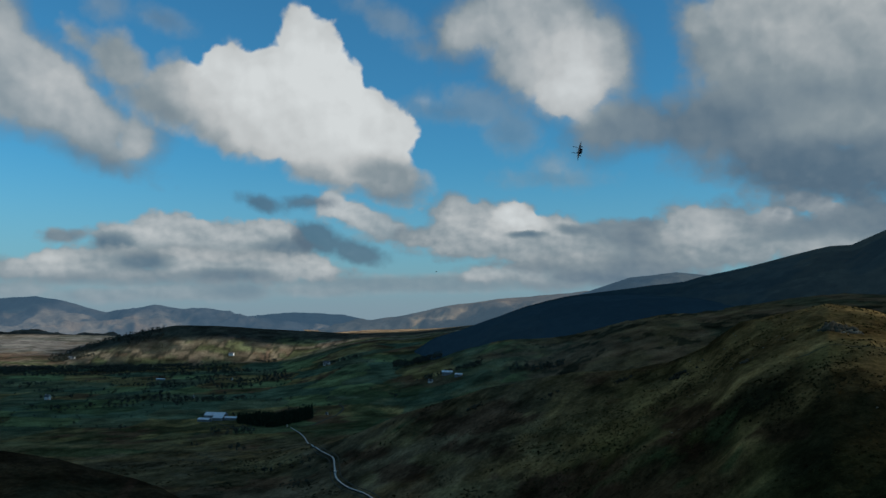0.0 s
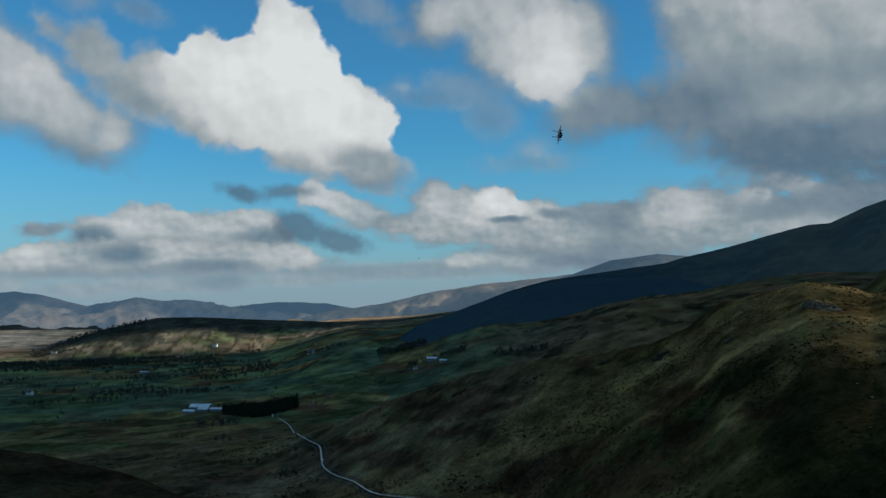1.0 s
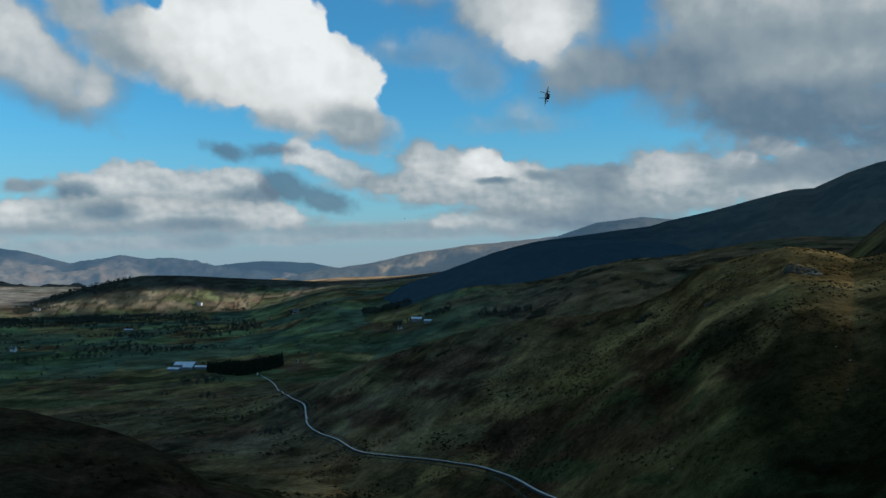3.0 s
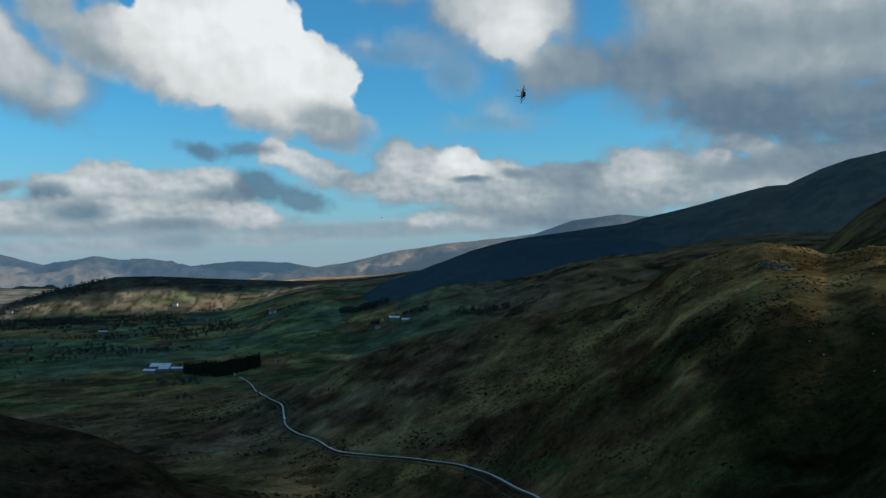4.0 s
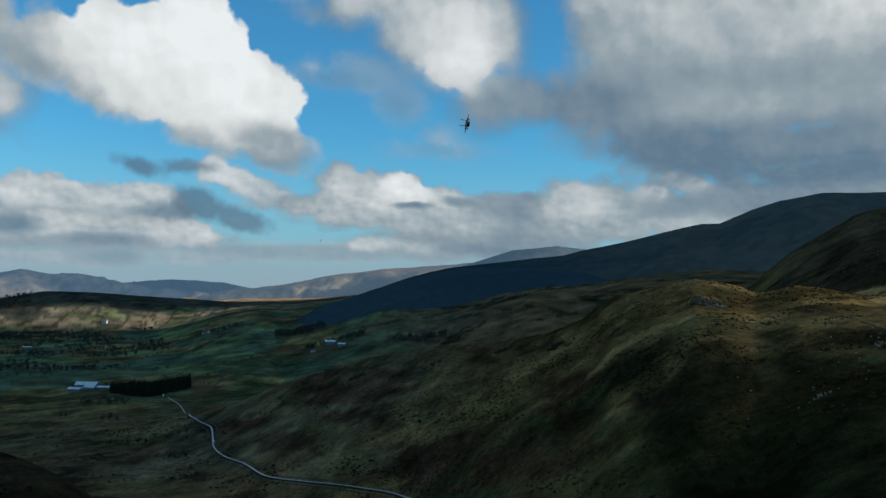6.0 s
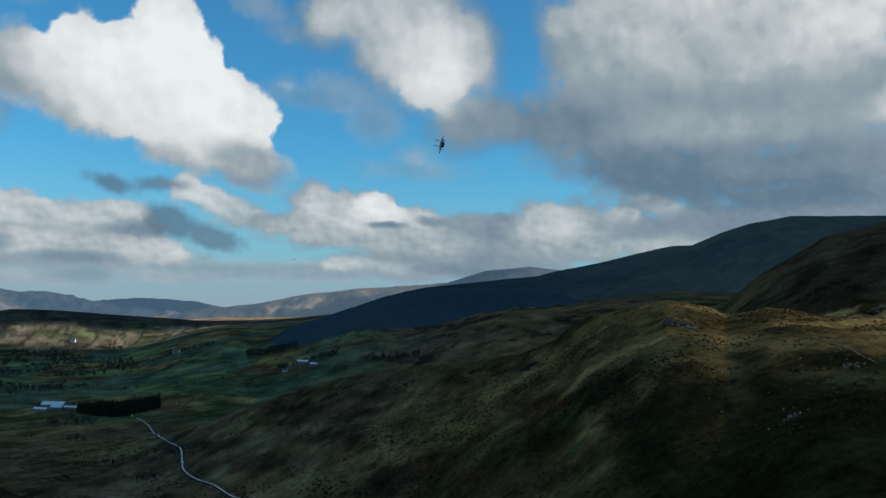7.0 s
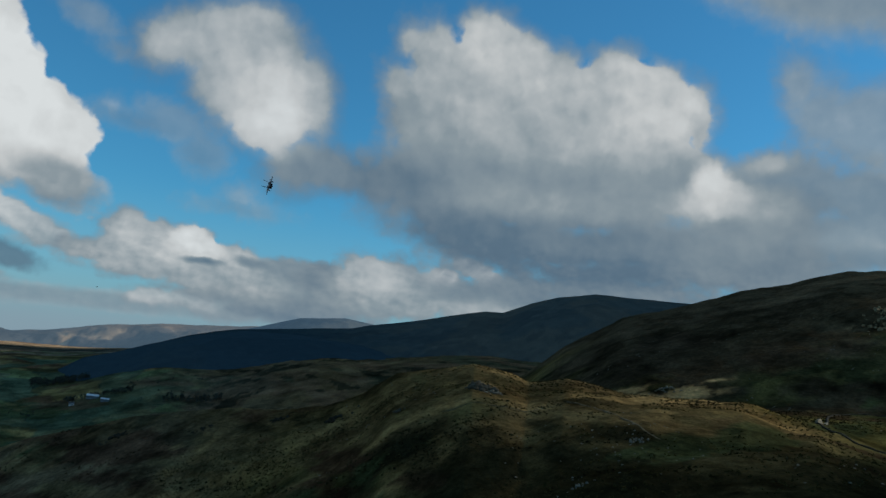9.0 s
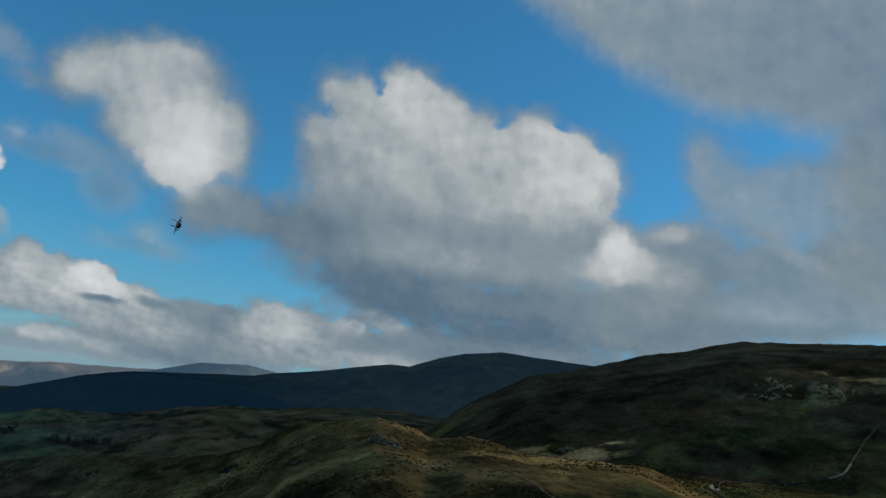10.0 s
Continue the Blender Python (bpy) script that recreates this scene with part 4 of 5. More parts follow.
# ---- scattered growth and stone, built from arrays ----
def leafy(seed, lobes, blades, size, trunk=0.0):
    """Small loose leaves or twigs about some lobes (x, y, z, radius), and a trunk below."""
    rng = np.random.default_rng(seed)
    lobes = np.array(lobes, float)
    pick = rng.integers(0, len(lobes), blades)
    d = rng.normal(size=(blades, 3))
    d /= np.linalg.norm(d, axis=1)[:, None]
    mid = lobes[pick, :3] + d * lobes[pick, 3:] * rng.uniform(0.45, 1.05, (blades, 1)) * (1, 1, 0.85)
    tri = mid[:, None, :] + rng.normal(size=(blades, 3, 3)) * size
    v = tri.reshape(-1, 3)
    f = np.arange(len(v)).reshape(-1, 3)
    mats = np.zeros(len(f), int)
    if trunk:
        top = lobes[:, 2].min() + 0.4
        k = np.arange(5) * 2 * math.pi / 5
        ring = np.stack([np.cos(k), np.sin(k), 0 * k], -1)
        w = np.concatenate([ring * trunk, ring * trunk * 0.55 + (0, 0, top), ring * trunk * 0.2 + (lobes[0, 0] * 0.5, 0, lobes[0, 2])])
        w[:5, 2] -= 0.5
        q = []
        for a in (0, 5):
            for i in range(5):
                j = (i + 1) % 5
                q += [(a + i, a + j, a + 5 + j), (a + i, a + 5 + j, a + 5 + i)]
        f = np.concatenate([f, np.array(q) + len(v)])
        v = np.concatenate([v, w])
        mats = np.concatenate([mats, np.ones(len(q), int)])
    return v, f, mats


def conifer_shape(seed, tall=1.0):
    """Whorls of drooping boughs round a tapered stem, one unit high."""
    rng = np.random.default_rng(seed)
    v, f, mats = [], [], []
    for level in range(7):
        z0 = 0.12 + level * 0.125
        reach = 0.19 * (1 - level / 7.6)
        turn = rng.uniform(0, 6)
        for i in range(8):
            a = turn + i * 2 * math.pi / 8 + rng.uniform(-0.2, 0.2)
            l = reach * rng.uniform(0.7, 1.15)
            n = len(v)
            v += [(math.cos(a - 0.42) * l * 0.75, math.sin(a - 0.42) * l * 0.75, z0 - 0.02), (math.cos(a) * l, math.sin(a) * l, z0 - 0.06 * rng.uniform(0.3, 1.2)),
                  (math.cos(a + 0.42) * l * 0.75, math.sin(a + 0.42) * l * 0.75, z0 - 0.02), (0, 0, z0 + 0.17)]
            f += [(n, n + 1, n + 3), (n + 1, n + 2, n + 3)]
            mats += [0, 0]
    n = len(v)
    for z, w in ((-0.03, 0.018), (0.95, 0.003)):
        v += [(math.cos(k * 1.57) * w, math.sin(k * 1.57) * w, z) for k in range(4)]
    for i in range(4):
        j = (i + 1) % 4
        f += [(n + i, n + j, n + 4 + j), (n + i, n + 4 + j, n + 4 + i)]
        mats += [1, 1]
    return np.array(v), np.array(f), np.array(mats)


def boulder(seed, flat=0.7):
    """An angular stone about one unit across."""
    bm = bmesh.new()
    bmesh.ops.create_icosphere(bm, subdivisions=2, radius=0.5)
    rng = np.random.default_rng(seed)
    planes = rng.normal(size=(9, 3))
    planes /= np.linalg.norm(planes, axis=1)[:, None]
    for v in bm.verts:
        p = np.array(v.co)
        for n in planes:
            d = p @ n - 0.36
            if d > 0:
                p = p - n * d
        v.co = Vector(p * (1.0, rng.uniform(0.97, 1.0), flat))
    v = np.array([x.co for x in bm.verts])
    bm.faces.ensure_lookup_table()
    bm.verts.index_update()
    f = np.array([[x.index for x in y.verts] for y in bm.faces])
    bm.free()
    return v, f, np.zeros(len(f), int)


def tiled(name, shapes, places, materials, label, category, kind="stuff"):
    """Many copies of some shapes as one mesh. places: x, y, z, size, turn."""
    vs, fs, ms, n = [], [], [], 0
    for i, (x, y, z, s, a) in enumerate(places):
        v, f, m = shapes[i % len(shapes)]
        c, d = math.cos(a), math.sin(a)
        w = np.stack([v[:, 0] * c - v[:, 1] * d, v[:, 0] * d + v[:, 1] * c, v[:, 2]], -1) * s + (x, y, z)
        vs.append(w), fs.append(f + n), ms.append(m)
        n += len(v)
    ob = mesh_from(name, np.concatenate(vs), np.concatenate(fs), np.concatenate(ms), materials)
    return tagged(ob, label, category, kind=kind)


def mesh_from(name, v, f, m, materials):
    me = bpy.data.meshes.new(name)
    me.vertices.add(len(v))
    me.vertices.foreach_set("co", np.asarray(v, np.float32).ravel())
    me.loops.add(f.size)
    me.loops.foreach_set("vertex_index", np.asarray(f, np.int32).ravel())
    me.polygons.add(len(f))
    me.polygons.foreach_set("loop_start", np.arange(0, f.size, 3, dtype=np.int32))
    me.polygons.foreach_set("material_index", np.asarray(m, np.int32))
    me.update(calc_edges=True)
    for k in materials:
        me.materials.append(k)
    return new(name, me)


RNG = np.random.default_rng(7)


def polar(b, r):
    return r * math.sin(radians(b)), r * math.cos(radians(b))


def spots(count, b0, b1, r0, r1, size0, size1, keep=None, sink=0.0):
    """Random places in a sector, thinned by keep(x, y, b, r)."""
    b = RNG.uniform(b0, b1, count * 6)
    r = np.sqrt(RNG.uniform(r0 ** 2, r1 ** 2, count * 6))
    x, y = r * np.sin(np.radians(b)), r * np.cos(np.radians(b))
    ok = np.ones(len(b), bool) if keep is None else keep(x, y, b, r)
    out = []
    for i in np.flatnonzero(ok)[:count]:
        out.append((x[i], y[i], height_at(x[i], y[i]) - sink, RNG.uniform(size0, size1), RNG.uniform(0, 6.28)))
    return out


FAR_TREES = [leafy(40 + i, [(RNG.uniform(-2, 2), RNG.uniform(-2, 2), RNG.uniform(2.4, 6.2), RNG.uniform(1.4, 2.4)) for _ in range(5)], 64, 0.62, 0.28) for i in range(6)]
BROAD = [leafy(30 + i, [(RNG.uniform(-1.5, 1.5), RNG.uniform(-1.5, 1.5), RNG.uniform(3.2, 6.8), RNG.uniform(1.2, 2.2)) for _ in range(6)], 110, 0.42, 0.28) for i in range(6)]
CONIFERS = [conifer_shape(50 + i) for i in range(5)]
TUFTS = [leafy(70 + i, [(0, 0, 0.15, 0.45), (0.35, 0.1, 0.1, 0.35), (-0.3, 0.2, 0.1, 0.3)], 26, 0.16) for i in range(5)]
BOULDERS = [boulder(90 + i, 0.55 + 0.08 * i) for i in range(6)]


def hedge_lines(x, y, b, r):
    """True near the edges of the fields."""
    wx, wy = x + fbm(x, y, 160, 2, 70) * 90, y + fbm(x, y, 160, 2, 80) * 120
    fx, fy = wx / 95 % 1, wy / 150 % 1
    near = (np.minimum(fx, 1 - fx) * 95 < 3.5) | (np.minimum(fy, 1 - fy) * 150 < 4.5)
    return near & (fbm(x, y, 220, 3, 200) > -0.12) & ((r > 1450) | (b < -18)) & ((r < 2350) | (b < -11))


def woods(x, y, b, r):
    return fbm(x, y, 260, 4, 210, 0.6) + 0.7 * fbm(x, y, 55, 3, 212, 0.6) > np.interp(b, (-36, -16, -8), (0.08, 0.14, 0.3))


tiled("hedgerow_trees", FAR_TREES, spots(2400, -36, 7, 1300, 2760, 0.3, 0.75, hedge_lines), [TWIGS, BARK], "dark hedgerow trees between the valley fields", "trees")
tiled("valley_woods", FAR_TREES, spots(2000, -36, -10, 1620, 2740, 0.7, 1.3, woods), [TWIGS, BARK], "dark leafless woodland on the valley floor", "trees")
tiled("valley_woods", FAR_TREES, spots(1300, -34, -11, 2560, 2730, 0.9, 1.6, lambda x, y, b, r: fbm(x, y, 90, 3, 215) > -0.1 + (b + 25) * 0.022), [TWIGS, BARK], "dark leafless wood along the far side of the valley", "trees")
tiled("hill_wood", BROAD, spots(420, -24.5, -18, 2850, 3140, 1.0, 1.6, lambda x, y, b, r: fbm(x, y, 150, 3, 230) > -0.08), [TWIGS, BARK], "dark wood on the low hill", "trees")
tiled("copse", BROAD, spots(170, -3.6, -0.4, 2010, 2095, 1.1, 1.6), [TWIGS, BARK], "dark copse among the fields", "trees")
tiled("copse", BROAD, spots(90, -1.6, 2.2, 1640, 1740, 0.8, 1.3, lambda x, y, b, r: fbm(x, y, 60, 3, 240) > 0.0), [TWIGS, BARK], "dark trees round the hill farm", "trees")
tiled("copse", BROAD, spots(80, 4.0, 7.5, 1575, 1630, 0.8, 1.3), [TWIGS, BARK], "dark trees along a field edge", "trees")
tiled("copse", BROAD, spots(60, -8.5, -5.5, 2225, 2290, 0.8, 1.3), [TWIGS, BARK], "dark trees beside the white cottage", "trees")


def plantation(x, y, b, r):
    """The block of conifers beside the lane: from its near edge back to its far one."""
    near = np.interp(b, (-13.4, -12.6, -11.3, -10.2, -8.7), (1340, 1296, 1262, 1290, 1372))
    return (r > near) & (r < near + np.interp(b, (-13.4, -12.0, -8.7), (40, 130, 110)))


tiled("conifer_plantation", CONIFERS, spots(900, -13.4, -8.7, 1240, 1500, 11, 15, plantation), [NEEDLES, BARK], "dense dark green conifer plantation beside the lane", "trees")
tiled("field_scrub", BROAD, spots(70, -10.8, -7.4, 690, 840, 0.18, 0.42, lambda x, y, b, r: fbm(x, y, 40, 3, 243) > 0.05), [TWIGS, BARK], "dark scrub beside the lane on the valley moor", "scrub")
tiled("field_scrub", BROAD, spots(60, -17.0, -11.5, 600, 980, 0.15, 0.35, lambda x, y, b, r: fbm(x, y, 50, 3, 246) > 0.12), [TWIGS, BARK], "low dark scrub scattered over the valley moor", "scrub")
tiled("field_trees", BROAD, spots(50, -15.0, -12.4, 1170, 1260, 0.6, 1.0), [TWIGS, BARK], "low dark scrub at the plantation edge", "trees")


def heathery(x, y, b, r):
    return fbm(x, y, 45, 4, 250, 0.6) > 0.2


tiled("heather_clumps", TUFTS, spots(6000, -10, 46, 280, 640, 0.4, 1.15, heathery), [HEATHER], "dark heather and rush clumps on the hillside", "heather")
tiled("heather_clumps", TUFTS, spots(1300, -30, 0, 320, 1000, 0.8, 2.2, heathery), [HEATHER], "dark heather and rush clumps on the valley moor", "heather")
tiled("heather_clumps", TUFTS, spots(700, 0, 30, 380, 600, 0.9, 1.9, lambda x, y, b, r: stands(CLUMPS, b, r, 340) > 0.6), [HEATHER], "dark gorse and heather bushes dotted over the hillside", "heather")
tiled("grass_tussocks", TUFTS, spots(6000, 4, 50, 220, 600, 0.5, 1.3, lambda x, y, b, r: fbm(x, y, 60, 4, 260, 0.6) > -0.02), [GRASS], "tawny tussock grass on the knoll", "grass")
tiled("hillside_stones", BOULDERS, spots(260, 14, 50, 230, 620, 0.3, 1.1, lambda x, y, b, r: fbm(x, y, 50, 3, 270) > 0.12, 0.15), [PALE_STONE], "scattered pale stones on the hillside", "stones")
tiled("scree", BOULDERS, spots(80, 30, 36, 250, 360, 0.3, 1.2, lambda x, y, b, r: fbm(x, y, 25, 3, 280) > 0.05, 0.2), [PALE_STONE], "pale scree on the steep dark slope", "stones")
tiled("hill_stones", BOULDERS, spots(200, 30, 54, 600, 1000, 0.6, 1.8, lambda x, y, b, r: fbm(x, y, 60, 3, 285) > 0.1, 0.2), [PALE_STONE], "scattered boulders at the foot of the dark hill", "stones")


ROCK_MESHES = {}


def rock_mesh(i, material):
    key = (i % len(BOULDERS), material.name)
    if key not in ROCK_MESHES:
        v, f, _ = BOULDERS[key[0]]
        ob = mesh_from("block", v, f, np.zeros(len(f)), [material])
        ROCK_MESHES[key] = ob.data
        bpy.data.objects.remove(ob)
    return ROCK_MESHES[key]


def rock_outcrop(x, y, wide, tall, count, seed, label, material=STONE):
    """A crag: angular blocks bedded in the slope."""
    rng = np.random.default_rng(seed)
    base = height_at(x, y)
    ob = thing("rock_outcrop", pose(x, y, base), label, "rock", "rock outcrops")
    for i in range(count):
        dx, dy = rng.normal() * wide * 0.33, rng.normal() * wide * 0.25
        s = rng.uniform(0.25, 0.7) * tall * (1.2 if i < 4 else 0.8)
        lift = height_at(x + dx, y + dy) - base + max(0, 0.25 * tall * (1 - abs(dx) / wide - abs(dy) / wide)) - 0.12 * s
        block = new("block", rock_mesh(i, material))
        block.parent = ob
        block.matrix_basis = Matrix.LocRotScale((dx, dy, lift), Euler((rng.uniform(-0.35, 0.35), rng.uniform(-0.35, 0.35), rng.uniform(0, 6.28))), (s * rng.uniform(0.8, 1.5), s * rng.uniform(0.6, 1.0), s * rng.uniform(0.8, 1.5)))
    return ob


rock_outcrop(183, 414, 12, 8.0, 60, 1, "grey lichen-spotted crag near the top of the grassy knoll")
rock_outcrop(187, 405, 8, 3.4, 26, 2, "pale grey broken rocks below the crag", PALE_STONE)
rock_outcrop(139, 532, 14, 5.0, 34, 3, "dark rock outcrop on the spur", DARK_STONE)
rock_outcrop(146, 430, 7, 3.0, 12, 4, "small rock outcrop on the spur")
rock_outcrop(118, 600, 12, 4.5, 26, 5, "dark rock step along the spur", DARK_STONE)
rock_outcrop(75, 640, 12, 4.0, 22, 6, "dark rock step along the spur", DARK_STONE)
rock_outcrop(20, 700, 16, 6.0, 30, 7, "dark rocky knob on the lower spur", DARK_STONE)
rock_outcrop(179, 266, 7, 2.4, 22, 8, "pale broken rocks on the knoll's flank", PALE_STONE)
rock_outcrop(135, 226, 5, 2.0, 18, 9, "pale broken rocks low on the dark slope", PALE_STONE)
rock_outcrop(628, 568, 26, 9.0, 40, 10, "broken ochre crag on the dark hill", SUNLIT_OCHRE_STONE)
rock_outcrop(643, 589, 20, 7.0, 26, 11, "broken ochre crag on the dark hill", SUNLIT_OCHRE_STONE)
rock_outcrop(645, 528, 30, 13.0, 60, 12, "large sunlit ochre crag on the dark hill", SUNLIT_OCHRE_STONE)
rock_outcrop(412, 580, 14, 4.0, 22, 13, "pale rocks at the head of the dale", PALE_STONE)


def drystone_wall(points, tall, label, material=STONE):
    """A field wall with an uneven top, thicker at its foot."""
    line = smooth_line(points, 2.0)
    bm = bmesh.new()
    rows = []
    x0, y0 = points[0]
    z0 = height_at(x0, y0)
    for i, q in enumerate(line):
        way = (line[min(i + 1, len(line) - 1)] - line[max(i - 1, 0)]).normalized()
        side = Vector((way.y, -way.x, 0))
        g = height_at(q.x, q.y)
        t = tall * (1 + 0.18 * random.uniform(-1, 1))
        rows.append([bm.verts.new(q + side * k * random.uniform(0.85, 1.15) + Vector((-x0, -y0, g + h * t - z0))) for k, h in ((-0.75, -0.6), (-0.6, 0.5), (-0.35, 1), (0.35, 1), (0.6, 0.5), (0.75, -0.6))])
    for a, b in zip(rows, rows[1:]):
        for i in range(5):
            bm.faces.new((a[i], a[i + 1], b[i + 1], b[i]))
    bm.faces.new(rows[0]), bm.faces.new(rows[-1][::-1])
    ob = part("drystone_wall", bm, material, None)
    ob.location = (x0, y0, z0)
    return tagged(ob, label, "wall", "field walls")


drystone_wall([(320, 328), (332, 338), (352, 357), (372, 374)], 1.7, "pale drystone wall running up from the wall corner", PALE_STONE)
drystone_wall([(372, 374), (424, 422), (460, 424), (495, 402)], 0.7, "low dark drystone wall across the green field", DARK_STONE)
drystone_wall([(495, 402), (506, 400), (520, 406)], 1.2, "pale drystone wall at the foot of the dark hill", PALE_STONE)
drystone_wall([(520, 406), (540, 417), (567, 431), (610, 450)], 0.9, "grey drystone wall climbing the dark hill")
drystone_wall([(320, 328), (308, 300), (305, 288), (310, 262), (318, 235)], 0.7, "dark drystone wall along the knoll's foot", DARK_STONE)


# ---- buildings ----
def roof_prism(bm, w, l, eaves, ridge, over=0.4):
    """A pitched roof with thickness and overhang."""
    a, t = w / 2 + over, 0.25
    slope = (ridge - eaves) / (w / 2)
    y0, y1 = -l / 2 - over, l / 2 + over
    low = eaves - slope * over
    section = [(-a, low), (0, ridge), (a, low), (a, low + t), (0, ridge + t * 1.2), (-a, low + t)]
    loft(bm, [[(x, y0, z) for x, z in section], [(x, y1, z) for x, z in section]])
    return bm


def gable_walls(bm, w, l, eaves, ridge):
    section = [(-w / 2, -1.5), (w / 2, -1.5), (w / 2, eaves), (0, ridge), (-w / 2, eaves)]
    loft(bm, [[(x, -l / 2, z) for x, z in section], [(x, l / 2, z) for x, z in section]])
    return bm


def barn(x, y, turn, w, l, eaves, ridge, label):
    ob = thing("farm_shed", pose(x, y, height_at(x, y), 0, 0, turn), label, "shed", "farm sheds")
    part("wall", gable_walls(bmesh.new(), w, l, eaves, ridge - 0.1), SHED_WALL, ob)
    part("roof", roof_prism(bmesh.new(), w, l, eaves, ridge), SHEET_ROOF, ob, "pale sheet-metal roof")
    door = bmesh.new()
    box(door, -w * 0.22, w * 0.22, -l / 2 - 0.12, -l / 2 + 0.05, -0.2, eaves * 0.85, 0.03)
    part("door", door, SLATE, ob, "dark sliding door")
    return ob


def cottage(x, y, turn, w, l, eaves, ridge, label, chimneys=2):
    ob = thing("house", pose(x, y, height_at(x, y), 0, 0, turn), label, "house", "farmhouses")
    wall = part("wall", gable_walls(bmesh.new(), w, l, eaves, ridge - 0.1), RENDERED, ob)
    roof = part("roof", roof_prism(bmesh.new(), w, l, eaves, ridge), SLATE, ob, "dark slate roof")
    for k in range(chimneys):
        y1 = (l / 2 - 0.6) * (1 if k else -1)
        stack = bmesh.new()
        box(stack, -0.5, 0.5, y1 - 0.4, y1 + 0.4, ridge - 0.6, ridge + 1.2, 0.05)
        part("chimney", stack, RENDERED, roof)
    for level in (1.0, eaves - 1.6):
        for k in (-0.3, 0.0, 0.3):
            if level < 1.5 and k == 0:
                leaf = bmesh.new()
                box(leaf, -w / 2 - 0.06, -w / 2 + 0.05, -0.5, 0.5, 0, 2.1, 0.02)
                part("door", leaf, SLATE, ob)
                continue
            pane = bmesh.new()
            box(pane, -w / 2 - 0.05, -w / 2 + 0.05, k * l - 0.45, k * l + 0.45, level, level + 1.2, 0.02)
            part("window", pane, DARK_GLASS, wall)
    return ob


barn(-368, 1336, 70, 9, 20, 3.5, 5.5, "low farm shed with a pale sheet roof")
barn(-361, 1374, 82, 17, 32, 6.0, 10.0, "large farm shed with a pale sheet roof")
barn(-352, 1356, 78, 10, 16, 4.0, 6.5, "farm shed with a pale sheet roof beside the yard")
barn(-332, 1360, 84, 8, 22, 3.5, 5.2, "long low farm shed with a pale sheet roof")
cottage(-751, 1650, 75, 7, 10, 5.5, 9.0, "white farmhouse with a slate roof among dark trees")
cottage(-670, 2712, 80, 9, 15, 6.0, 9.5, "bright white farmhouse on the sunlit slope")
cottage(-1137, 2650, 82, 8, 20, 5.0, 8.0, "long white farmhouse below the wooded hill")
cottage(-309, 2235, 80, 10, 16, 6.0, 10.0, "small white cottage among the fields")
barn(-1, 1712, 80, 10, 20, 5.0, 8.0, "hill farm shed with a pale sheet roof")
barn(20, 1652, 70, 7, 14, 4.0, 6.0, "small hill farm shed with a pale roof")
cottage(-33, 1672, 75, 5, 8, 3.5, 5.5, "grey-white farmhouse at the hill farm")
barn(-693, 2120, 85, 7, 20, 3.0, 4.5, "long shed with a pale roof among the fields")
cottage(-495, 1713, 70, 3.4, 4, 2.4, 3.8, "tiny white hut in a field", 1)
cottage(-192, 1402, 70, 2.6, 3.2, 2.2, 3.2, "tiny white hut above the lane", 1)
cottage(-519, 2108, 70, 4.5, 6, 2.6, 4.4, "small white cottage in the fields", 1)


def gate_pillar(x, y):
    ob = thing("gate_pillar", pose(x, y, height_at(x, y)), "white painted stone pillar where the lane bends", "pillar")
    shaft = bmesh.new()
    box(shaft, -0.7, 0.7, -0.7, 0.7, -0.8, 3.0, 0.1)
    part("shaft", shaft, RENDERED, ob)
    cap = bmesh.new()
    box(cap, -0.9, 0.9, -0.9, 0.9, 3.0, 3.4, 0.12)
    part("cap", cap, RENDERED, ob)


gate_pillar(-226, 1243)


def van(x, y, turn):
    """A small white van with its own wheels and glass."""
    ob = thing("van", pose(x, y, height_at(x, y) + 0.42, 0, 0, turn), "small white van parked on the narrow lane", "van")
    body = bmesh.new()
    side = [(-2.2, 0.35), (2.2, 0.35), (2.25, 0.95), (1.5, 1.12), (0.95, 1.85), (-2.1, 1.95), (-2.25, 1.0)]
    loft(body, [[(y * k, x, z) for x, z in side for y in (1,)] for k in (-0.9, 0.9)])
    bmesh.ops.bevel(body, geom=list(body.edges), offset=0.07, segments=2, affect="EDGES")
    body = part("body", body, PAINT, ob)
    glass = bmesh.new()
    loft(glass, [[(-0.78, 1.47, 1.17), (0.78, 1.47, 1.17), (0.72, 1.0, 1.8), (-0.72, 1.0, 1.8)], [(-0.78, 1.52, 1.19), (0.78, 1.52, 1.19), (0.72, 1.05, 1.82), (-0.72, 1.05, 1.82)]])
    part("windscreen", glass, DARK_GLASS, body)
    for sx in (-1, 1):
        lamp = bmesh.new()
        box(lamp, sx * 0.65 - 0.15, sx * 0.65 + 0.15, 2.2, 2.28, 0.7, 0.85, 0.02)
        part("headlight", lamp, DARK_GLASS, body)
        for wy in (-1.45, 1.45):
            tyre = bmesh.new()
            bmesh.ops.create_cone(tyre, cap_ends=True, segments=20, radius1=0.33, radius2=0.33, depth=0.22, matrix=pose(sx * 0.82, wy, 0.33, 0, 90, 0))
            tyre = part("wheel", tyre, RUBBER, ob)
            rim = bmesh.new()
            bmesh.ops.create_cone(rim, cap_ends=True, segments=14, radius1=0.2, radius2=0.17, depth=0.05, matrix=pose(sx * 0.93, wy, 0.33, 0, 90 * sx, 0))
            part("rim", rim, PAINT, tyre)


van(-88.5, 700, 8)


